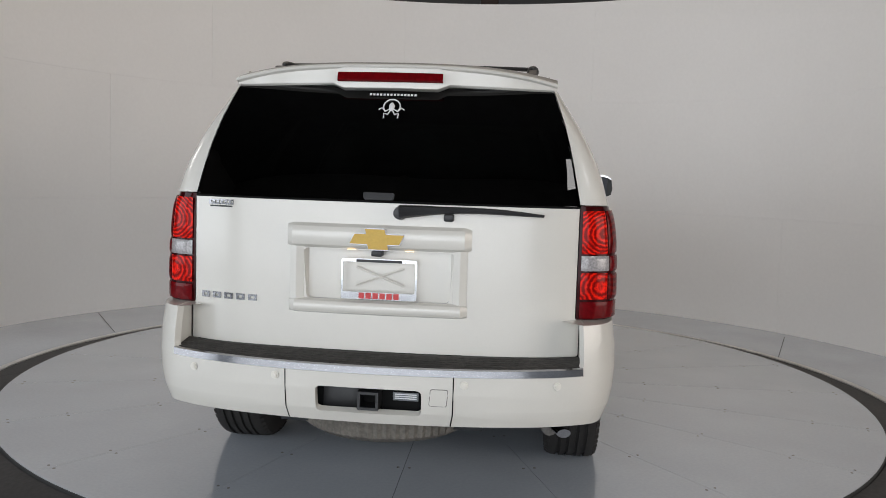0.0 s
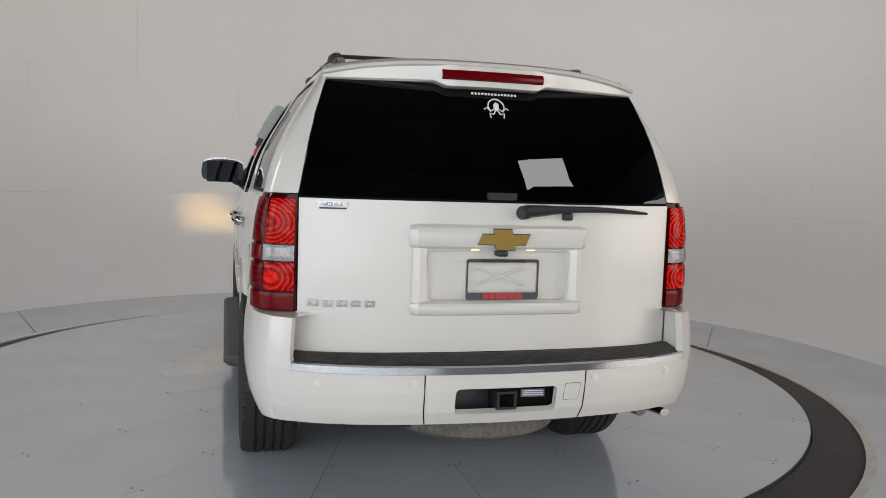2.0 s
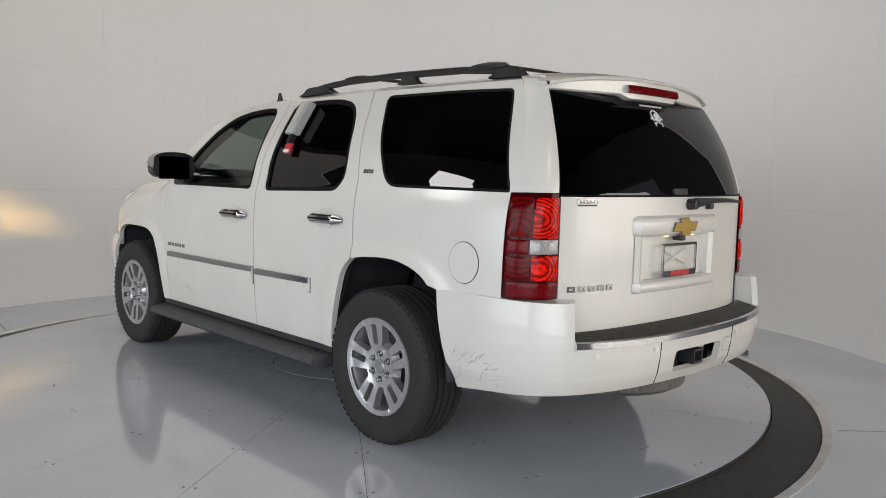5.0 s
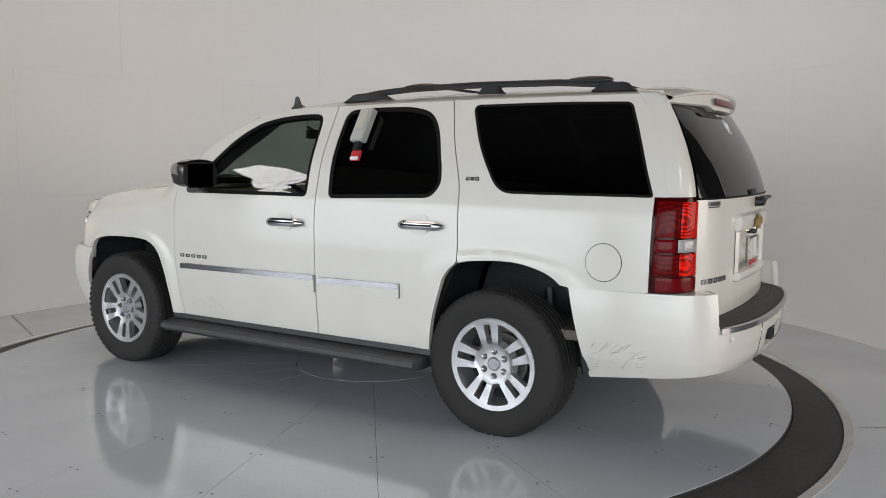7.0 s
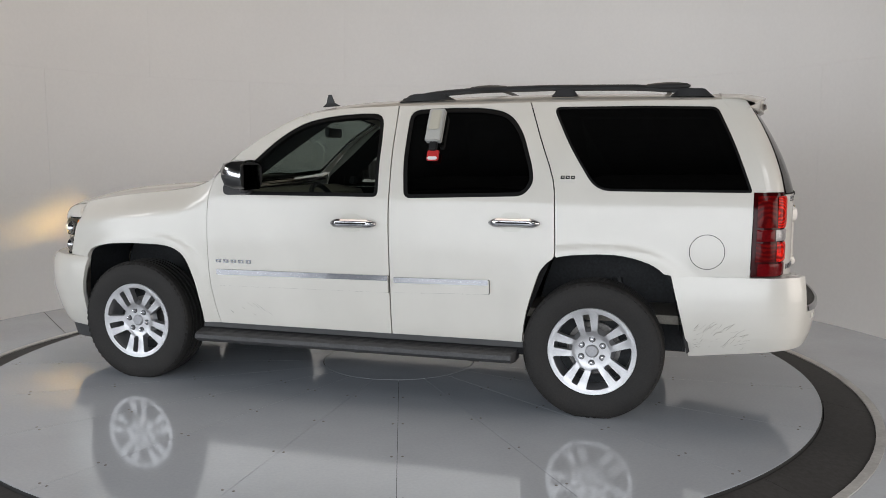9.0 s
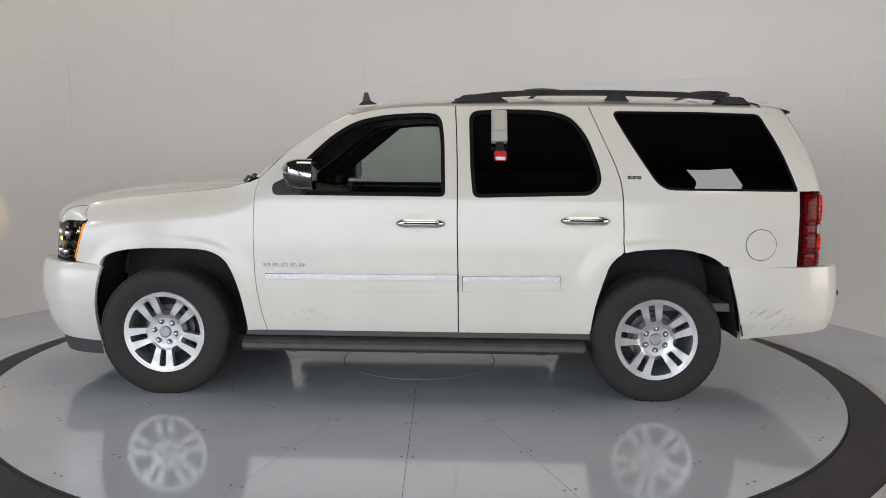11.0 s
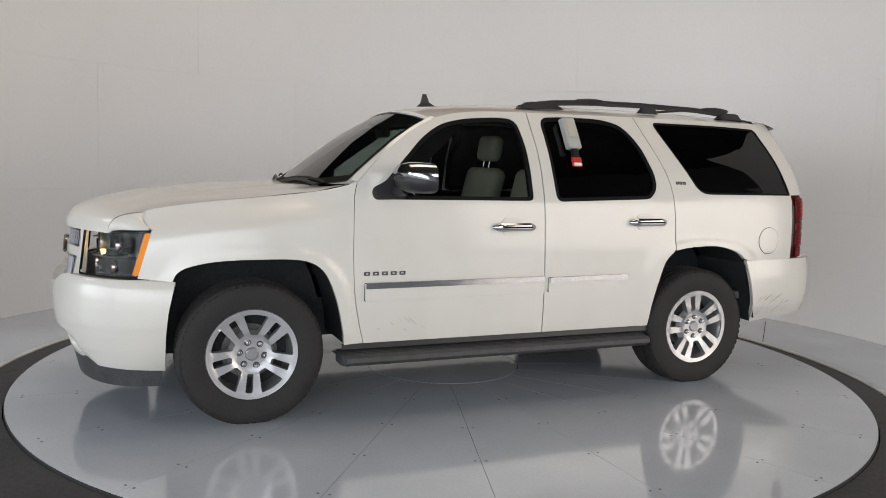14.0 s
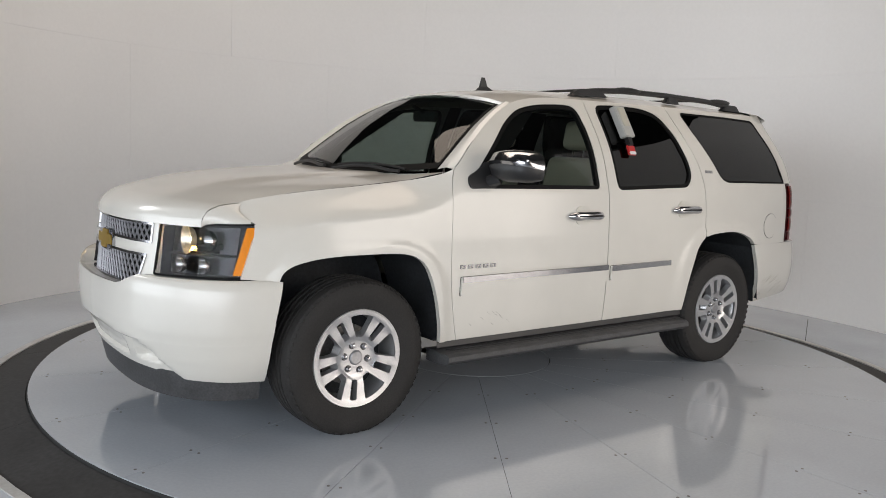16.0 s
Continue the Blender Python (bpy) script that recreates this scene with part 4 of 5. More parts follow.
    part("frame_bar", panel([(-0.09, 1.059), (0.09, 1.059), (0.09, 1.069), (-0.09, 1.069)], lambda u, v: Vector((u + 0.008, py - 0.002, v)), depth=0.002, step=0.06), BLACK, fr, "dark lettering as a bar")
    for s2 in (1, -1):
        part("blank_rib", tube([(-0.095 * s2 + 0.008, py + 0.03, 0.965), (0.095 * s2 + 0.008, py + 0.03, 1.035)], 0.005, 6), PAINT, tail, "raised rib of the plate rest")
    wp = part("rear_wiper", tube([gate(x, 1.262) + Vector((0, -0.03, 0.012 * math.sin((x - 0.1) * 6))) for x in np.linspace(0.085, 0.64, 9)], [0.026, 0.022, 0.016, 0.013, 0.012, 0.011, 0.010, 0.008, 0.005], 8), BLACK, tail, "black rear wiper")
    part("pivot", moved(lathe([(-0.05, 0.0), (-0.045, 0.022), (0.0, 0.028)], 16, "y"), Matrix.Translation(gate(0.085, 1.255))), BLACK, wp)
    part("wiper_rest", box(0.255, -2.625, 1.228, 0.295, -2.585, 1.258, 0.008), BLACK, tail, "black wiper rest")
    # window sticker: small round figure and a line of lettering as a bar
    for k in range(14):
        part("sticker_bar", panel([(-0.098 + 0.0142 * k, 1.7235), (-0.089 + 0.0142 * k, 1.7235), (-0.089 + 0.0142 * k, 1.7325), (-0.098 + 0.0142 * k, 1.7325)], lambda u, v: gate(u + 0.012, v) + Vector((0, -0.006, 0)), depth=0, step=0.05), WHITEV, tail, "white sticker lettering as bars")
    ringpts = [(0.034 * math.sin(a), 1.678 + 0.030 * math.cos(a)) for a in np.linspace(-2.3, 2.3, 16)]
    decal = [tube([gate(x + 0.012, z) + Vector((0, -0.003, 0)) for x, z in ringpts], 0.003, 5)]
    for s2 in (1, -1):
        decal.append(tube([gate(0.012 + s2 * x, z) + Vector((0, -0.003, 0)) for x, z in ((0.006, 1.668), (0.026, 1.657), (0.040, 1.672), (0.052, 1.664))], 0.0028, 5))
        decal.append(tube([gate(0.012 + s2 * x, z) + Vector((0, -0.003, 0)) for x, z in ((0.004, 1.662), (0.014, 1.645), (0.030, 1.648), (0.028, 1.630))], 0.0028, 5))
    decal.append(tube([gate(0.012, z) + Vector((0, -0.003, 0)) for z in (1.692, 1.682, 1.668, 1.660)], [0.005, 0.012, 0.011, 0.004], 8))
    part("sticker", join(*decal), WHITEV, tail, "small white round sticker")


BUMPER_R = [(0, -2.755), (0.30, -2.745), (0.55, -2.715), (0.76, -2.660), (0.875, -2.590), (0.935, -2.49), (0.957, -2.38), (0.966, -2.2), (0.966, -1.99), (0.962, -1.918)]


def build_rear_bumper(car):
    lower = wrap(BUMPER_R, lambda a, v: table(v, (0.38, 0.44, 0.50, 0.58, 0.66, 0.75, 0.85), (0.075, 0.045, 0.018, 0.004, 0.0, 0.004, 0.018)))
    L = lower.length
    cs = lower.at_x(0.815)
    end = lambda s: L - s
    bot = lambda s: table(s, (0, 0.6, 0.85, 1.0, 1.3, L), (0.447, 0.452, 0.456, 0.446, 0.412, 0.372))
    hitch = rounded([(-0.205, 0.490), (0.205, 0.490), (0.205, 0.592), (-0.205, 0.592)], 0.022)
    top_side = [(s, table(s, (cs, cs + 0.2, L), (0.850, 0.848, 0.842))) for s in np.linspace(cs, L, 10)]
    ol = [(s, bot(abs(s))) for s in np.linspace(-L + 0.108, L - 0.108, 41)]
    ol += [(L - 0.082, 0.52), (L - 0.050, 0.65), (L - 0.018, 0.77)] + top_side[::-1] + [(cs, 0.70), (cs - 0.02, 0.664)] + [(s, 0.660 - 0.008 * (1 - (s / cs) ** 2)) for s in np.linspace(cs - 0.03, -cs + 0.03, 21)] + [(-cs + 0.02, 0.664), (-cs, 0.70)] + [(-s, z) for s, z in top_side] + [(-L + 0.018, 0.77), (-L + 0.050, 0.65), (-L + 0.082, 0.52)]
    bumper = part("rear_bumper", panel(ol, lambda u, v: lower(u, v), [hitch], depth=0.03, step=0.06), PAINT, car)
    for sgn in (1, -1):
        # raised corner caps beside the step, closed at the top
        q = [lower(sgn * s, z) for s, z in top_side]
        inn = [Vector((p.x * 0.90, p.y + 0.06 if p.y < -2.45 else p.y, p.z + 0.004)) for p in q]
        part("corner_top", loft([q, inn] if sgn < 0 else [inn, q]), PAINT, bumper)
        part("corner_cheek", loft([[lower(sgn * cs, z), Vector((sgn * 0.806, -2.57, z + 0.002)), Vector((sgn * 0.800, -2.50, z + 0.002))] for z in (0.652, 0.70, 0.77, 0.852)]), PAINT, bumper)
        # seam between the centre part and the end part, parking sensors
        part("seam", tube([lower(sgn * (0.318 if z < 0.5 else 0.325), z) for z in (0.452, 0.50, 0.56, 0.62, 0.648)], 0.0028, 5), SEAL, bumper)
        for x in (0.365, 0.715):
            p = lower(sgn * lower.at_x(x), 0.622)
            d = (lower(sgn * lower.at_x(x) + 0.01, 0.622) - p).normalized()
            ob = part("parking_sensor", lathe([(-0.008, 0.0), (-0.007, 0.009), (-0.003, 0.010), (-0.003, 0.015), (0.0, 0.016)], 20, "y"), COIN, bumper, "round painted parking sensor")
            ob.matrix_local = Matrix.Translation(p + Vector((0, -0.002, 0))) @ pose(0, 0, 0, 0, 0, math.degrees(math.atan2(d.y, d.x)) if d.x > 0 else math.degrees(math.atan2(-d.y, -d.x)))
    lid = part("tow_cover", panel(rounded([(0.235, 0.535), (0.30, 0.535), (0.305, 0.60), (0.24, 0.60)], 0.008), lambda u, v: lower(u, v), depth=0.003, lift=0.002, step=0.05), PAINT, bumper)
    part("tow_cover_seam", panel(grown(rounded([(0.235, 0.535), (0.30, 0.535), (0.305, 0.60), (0.24, 0.60)], 0.008), 0.002), lambda u, v: lower(u, v), depth=0, lift=0.0008, step=0.05), SEAL, lid)
    # step pad with ribs and a bright front strip
    xs = np.linspace(-0.812, 0.812, 33)
    edge_y = lambda x: lower(lower.at_x(abs(x)), 0.67).y
    step = part("step_pad", loft([[(x, edge_y(x) + 0.006, 0.684 - 0.010 * (1 - (x / 0.81) ** 2)) for x in xs], [(x, gate(x * 0.95, 0.8).y - 0.004, 0.708 - 0.006 * (1 - (x / 0.81) ** 2)) for x in xs]]), STEPM, bumper, "worn black ribbed step pad")
    for k in range(6):
        f = 0.12 + 0.14 * k
        part("rib", tube([(x * 0.985, lerp(edge_y(x) + 0.006, gate(x * 0.95, 0.8).y, f), lerp(0.684 - 0.010 * (1 - (x / 0.81) ** 2), 0.708 - 0.006 * (1 - (x / 0.81) ** 2), f) + 0.001) for x in xs[::2]], 0.0045, 5, 0.7), STEPM, step)
    rows = []
    for x in xs:
        s = lower.at_x(abs(x)) * (1 if x > 0 else -1)
        z0 = 0.657 - 0.010 * (1 - (x / 0.81) ** 2)
        p0, p1 = lower(s, z0), lower(s, z0 + 0.034)
        rows.append([p0 + Vector((0, -0.001, 0)), p0 + Vector((0, -0.010, 0.004)), p1 + Vector((0, -0.010, -0.004)), p1 + Vector((0, 0.004, 0))])
    part("bright_strip", loft(rows), CHROME, bumper, "chrome strip under the step")
    # hitch in its opening
    hp = part("hitch_opening", box(-0.24, -2.66, 0.47, 0.24, -2.655, 0.61), SEAL, car, "black hitch opening")
    part("hitch_bar", tube([(-0.60, -2.60, 0.50), (0.60, -2.60, 0.50)], 0.035, 10), BLACK, car, "black hitch cross bar")
    rc = moved(join(box(-0.040, -2.745, 0.490, -0.030, -2.60, 0.560), box(0.030, -2.745, 0.490, 0.040, -2.60, 0.560), box(-0.030, -2.745, 0.550, 0.030, -2.60, 0.560), box(-0.030, -2.745, 0.490, 0.030, -2.60, 0.500)), Matrix.Translation((0, 0, 0.016)))
    part("hitch_receiver", rc, BLACK, car, "square black hitch receiver", smooth=False)
    part("hitch_plate", box(-0.19, -2.668, 0.49, -0.05, -2.66, 0.585, 0.004), BLACK, car, "black bracket")
    pl = part("hitch_label", box(0.085, -2.669, 0.53, 0.185, -2.664, 0.562, 0.001), material("label_grey", (0.18, 0.19, 0.2), 0.4), car, "small grey rating label")
    for z in (0.537, 0.545, 0.553):
        part("label_bar", box(0.092, -2.6705, z, 0.178, -2.6685, z + 0.004), WHITEV, pl)


BUMPER_F = [(0, 2.575), (0.25, 2.565), (0.45, 2.53), (0.62, 2.465), (0.76, 2.37), (0.86, 2.24), (0.905, 2.11), (0.925, 2.0), (0.934, 1.942)]
FASCIA = [(0, 2.50), (0.25, 2.485), (0.46, 2.425), (0.60, 2.355), (0.73, 2.25), (0.815, 2.145), (0.852, 2.05), (0.88, 1.95)]


def box_loop(frame_, loop):
    """Points on a frame's corners and sides, one for each point of the inner loop."""
    us, vs = [p[0] for p in frame_], [p[1] for p in frame_]
    iu, iv = [p[0] for p in loop], [p[1] for p in loop]
    cu, cv = (min(iu) + max(iu)) / 2, (min(iv) + max(iv)) / 2
    out = []
    for u, v in loop:
        near_u = abs(u - cu) / (max(iu) - min(iu)) > 0.40
        x = (max(us) if u > cu else min(us)) if near_u else u
        out.append((x, max(vs) if v > cv else min(vs)))
    return out


def dense(loop, n=6):
    """An outline with its edges cut into n."""
    return [tuple(Vector(loop[i]).lerp(Vector(loop[(i + 1) % len(loop)]), k / n)) for i in range(len(loop)) for k in range(n)]


def ring(outer, inner, fn, lift, depth):
    """A raised band between two outlines with as many points."""
    def lay(loop, up):
        out = []
        for u, v in loop:
            e = 0.004
            n = (fn(u + e, v) - fn(u - e, v)).cross(fn(u, v + e) - fn(u, v - e)).normalized()
            out.append(fn(u, v) + n * up)
        return out
    bm = loft([lay(outer, lift - depth), lay(outer, lift), lay(inner, lift), lay(inner, lift - depth)], closed=True)
    bmesh.ops.recalc_face_normals(bm, faces=bm.faces[:])
    return bm


def build_front(car):
    def inset(a, v):
        d = table(v, (0.28, 0.34, 0.42, 0.50, 0.58, 0.66, 0.73, 0.775, 0.800, 0.815, 0.83), (0.105, 0.068, 0.035, 0.014, 0.004, 0.0, 0.004, 0.014, 0.030, 0.055, 0.085))
        brow = table(a, (0, 0.50, 0.66, 0.80, 1.5), (0.52, 0.50, 0.40, 0.30, 0.20))
        d += 0.032 * smooth01((brow - v) / 0.03)
        d += 0.035 * smooth01((a - 0.42) / 0.04) * smooth01((0.64 - a) / 0.08) * smooth01((v - 0.37) / 0.03) * smooth01((0.47 - v) / 0.06)
        d += 0.020 * smooth01((0.34 - a) / 0.03) * smooth01((v - 0.37) / 0.02) * smooth01((0.46 - v) / 0.02)
        d += 0.006 * smooth01((0.545 - v) / 0.01) * smooth01((a - 0.5) / 0.1)
        return d
    fb = wrap(BUMPER_F, inset)
    L = fb.length
    bot = lambda s: table(abs(s), (0, 0.5, 0.8, L), (0.345, 0.338, 0.318, 0.298))
    top = lambda s: table(abs(s), (0, 0.36, 0.50, 0.80, L - 0.1, L), (0.738, 0.745, 0.805, 0.808, 0.806, 0.796))
    ol = [(s, bot(s)) for s in np.linspace(-L + 0.062, L - 0.062, 41)] + [(L - 0.050, 0.50), (L - 0.035, 0.63), (L - 0.012, 0.74)] + [(s, top(s)) for s in np.linspace(L, -L, 61)] + [(-L + 0.012, 0.74), (-L + 0.035, 0.63), (-L + 0.050, 0.50)]
    fbm = panel([(-u, v) for u, v in ol], lambda u, v: fb(-u, v), depth=0.025, step=0.022)
    bumper = part("front_bumper", fbm, PAINT, car)
    # black air dam under it
    dam = wrap(BUMPER_F, lambda a, v: 0.115 + 0.25 * (0.30 - v))
    rows = [[dam(s, z) for s in np.linspace(-L * 0.94, L * 0.94, 41)] for z in (0.345, 0.27, 0.205)]
    part("air_dam", loft(rows), GREYPL, bumper, "scuffed black lower air dam")
    # grille surround, lamps between bumper and bonnet
    fa = wrap(FASCIA, lambda a, v: 0.10 * (v - 0.80))
    k = fa.at_x
    up = rounded([(-k(0.468), 0.944), (k(0.468), 0.944), (k(0.472), 1.043), (-k(0.472), 1.043)], 0.012)
    lo = rounded([(-k(0.385), 0.730), (k(0.385), 0.730), (k(0.440), 0.890), (-k(0.440), 0.890)], [0.03, 0.03, 0.012, 0.012])
    olu = [(-k(0.503), 0.918), (k(0.503), 0.918), (k(0.503), 1.052), (-k(0.503), 1.052)]
    oll = [(-k(0.503), 0.70), (k(0.503), 0.70), (k(0.503), 0.918), (-k(0.503), 0.918)]
    mk = lambda o, holes=(), **m: panel([(-u, v) for u, v in o][::1], lambda u, v: fa(-u, v), [[(-u, v) for u, v in h] for h in holes], **m)
    gr = part("grille_surround", join(mk(olu, [up], depth=0.03, step=0.05), ring([(-u, v) for u, v in dense(box_loop(oll, lo))], [(-u, v) for u, v in dense(lo)], lambda u, v: fa(-u, v), 0.0, 0.03)), PAINT, car)
    for name, o in (("upper_grille", up), ("lower_grille", lo)):
        x0, x1 = max(u for u, v in o), min(u for u, v in o)
        z0, z1 = min(v for u, v in o), max(v for u, v in o)
        gp = part(name, mk(grown(o, 0.006), depth=0, lift=-0.05, step=0.06), SEAL, gr, "black grille back")
        part("grille_rim", ring([(-u, v) for u, v in dense(grown(o, 0.001))], [(-u, v) for u, v in dense(grown(o, -0.011))], lambda u, v: fa(-u, v), 0.006, 0.02), CHROME, gp, "chrome rim")
        bars = []
        pitch = 0.040
        w = x0 - x1
        for d in (1, -1):
            n = int((w + (z1 - z0)) / pitch) + 1
            for i in range(n):
                pts = []
                for f in np.linspace(0, 1, 7):
                    z = lerp(z0 + 0.006, z1 - 0.006, f)
                    u = x1 + i * pitch - (z1 - z0) * 0.0 + d * (f - 0.5) * (z1 - z0) * 0.62
                    edge = table(z, (z0, z1), (x0 - (0.05 if name == "lower_grille" else 0), x0))
                    if -edge + 0.006 < u < edge - 0.006:
                        pts.append(fa(u, z) + Vector((0, -0.018 + 0.002 * d, 0)))
                if len(pts) > 1:
                    bars.append(tube(pts, 0.0055, 4))
        part("grille_mesh", join(*bars), material("grey_chrome", (0.34, 0.34, 0.36), 0.3, 0.6), gp, "grey chrome mesh", smooth=False)
    bow = [(-0.120, 0.897), (-0.046, 0.897), (-0.040, 0.874), (0.050, 0.874), (0.046, 0.897), (0.104, 0.897), (0.122, 0.944), (0.046, 0.944), (0.040, 0.966), (-0.050, 0.966), (-0.046, 0.944), (-0.102, 0.944)]
    e = part("emblem", mk(bow, depth=0.01, lift=0.022, step=0.06), GOLD, gr, "gold cross-shaped emblem")
    part("emblem_rim", mk(grown(bow, 0.007), depth=0.02, lift=0.016, step=0.06), CHROME, e, "chrome rim")
    shelf = []
    for s in np.linspace(-L + 0.12, L - 0.12, 61):
        p = fb(s, top(s) - 0.006)
        q = fa(k(min(0.86, abs(p.x) * 0.985)) * (1 if s > 0 else -1), top(s) - 0.010)
        shelf.append([p, p.lerp(q, 0.5) + Vector((0, 0, 0.003)), q + Vector((0, -0.03, 0))])
    bm = loft(shelf)
    bmesh.ops.recalc_face_normals(bm, faces=bm.faces[:])
    part("bumper_shelf", bm, PAINT, bumper)
    # head lamps
    for sgn in (1, -1):
        s0, s1 = k(0.490), k(0.868)
        out = [(s0 + 0.006, 0.802), (s0 + 0.03, 1.050), (s1 - 0.0, 1.064), (s1 - 0.085, 0.812)]
        out = rounded(out, 0.012)
        lampf = lambda u, v: fa(-u, v)
        o = [(-sgn * u, v) for u, v in out]
        slot0 = [(sgn * u, v) for u, v in ((k(0.665) - 0.045, 0.918), (k(0.665) + 0.125, 0.918), (k(0.665) + 0.125, 0.962), (k(0.665) - 0.045, 0.962))]
        hl = part("head_lamp", panel([(-u, v) for u, v in o], lampf, [slot0], depth=0.09, lift=-0.09, step=0.05), BLACK, car, "black-backed head lamp")
        part("lens", panel([(-u, v) for u, v in o], lampf, depth=0.01, lift=0.002, step=0.05), pane("lamp_glass", (0.93, 0.94, 0.95), 0.0, 1.22), hl, "clear outer lens")
        part("lamp_seal", panel([(-u, v) for u, v in grown(o, 0.004)], lampf, [[(-u, v) for u, v in grown(o, -0.006)]], depth=0.01, lift=0.004, step=0.08), SEAL, hl)
        amb = rounded([(s1 - 0.100, 1.047), (s1 - 0.022, 1.052), (s1 - 0.098, 0.824), (s1 - 0.165, 0.824)], 0.008)
        part("turn_signal", panel([(sgn * u, v) for u, v in amb], lampf, depth=0.012, lift=0.0045, step=0.05), AMBER, hl, "amber turn signal")
        # chrome lined chamber with reflector bowls; an emitter behind the slot throws the beam
        inner = rounded([(s0 + 0.035, 0.815), (s0 + 0.05, 1.040), (s1 - 0.13, 1.046), (s1 - 0.18, 0.820)], 0.012)
        slot = [(sgn * u, v) for u, v in ((k(0.665) - 0.045, 0.918), (k(0.665) + 0.125, 0.918), (k(0.665) + 0.125, 0.962), (k(0.665) - 0.045, 0.962))]
        part("chamber", panel([(sgn * u, v) for u, v in inner], lampf, [slot], depth=0.0, lift=-0.075, step=0.04), material("chamber_chrome", (0.022, 0.022, 0.024), 0.2, 0.9, 0.35, 30), hl, "silvered lamp chamber")
        part("divider", tube([fa(-sgn * u, 0.908) + Vector((0, -0.045, 0)) for u in np.linspace(s0 + 0.04, s1 - 0.18, 8)], 0.006, 6), BLACK, hl, "dark divider")
        for u, z, r, lit in ((k(0.630), 0.980, 0.070, True), (k(0.722), 0.978, 0.052, False), (k(0.605), 0.858, 0.042, False), (k(0.705), 0.858, 0.044, False)):
            c = fa(-sgn * u, z) + Vector((0, -0.03, 0))
            # the lit bowl's metal is tinted warm to carry the bulb's light
            bowl = part("reflector_bowl", moved(lathe([(0.012, r), (0.0, r * 0.93), (-0.022, r * 0.7), (-0.034, r * 0.35), (-0.036, 0.004)], 24, "y"), Matrix.Translation(c)), material("reflector", (0.80, 0.74, 0.60), 0.34, 0.9, 0.4, 45) if lit else CHROME, hl, "reflector bowl, chrome or tinted warm if lit")
            # bulbs outside the lit bowl also get a faint added glow
            part("bulb", moved(lathe([(-0.010, 0.001), (-0.012, 0.010), (-0.034, 0.011)], 12, "y"), Matrix.Translation(c)), glowing("bulb_glow", (0.9, 0.8, 0.6), (1.0, 0.66, 0.30), 90 if lit else 0.6), bowl, "glowing bulb" if lit else "faintly glowing bulb")
        # black tunnel and flat emitter, added to shape the beam's spot on the wall
        c = fa(-sgn * k(0.665), 0.940) + Vector((0, -0.02, 0))
        hw, hh, dp = 0.044, 0.012, 0.125
        rows = [[(x, y, z) for x, z in ((-hw, -hh), (hw, -hh), (hw, hh), (-hw, hh))] for y in (0.0, -dp)]
        rows.append([(x * 0.02, -dp - 0.004, z * 0.02) for x, y, z in rows[-1]])
        tunnel = part("beam_tunnel", moved(loft(rows, closed=True), Matrix.Translation(c) @ pose(0, 0, 0, -1.6)), SEAL, hl, "added black tunnel that shapes the beam", smooth=False)
        part("filament", moved(loft([[(-0.030, -dp, -0.009), (0.030, -dp, -0.009)], [(-0.030, -dp, 0.009), (0.030, -dp, 0.009)]]), Matrix.Translation(c) @ pose(0, 0, 0, -1.6)), BEAM, tunnel, "glowing flat emitter of the beam")


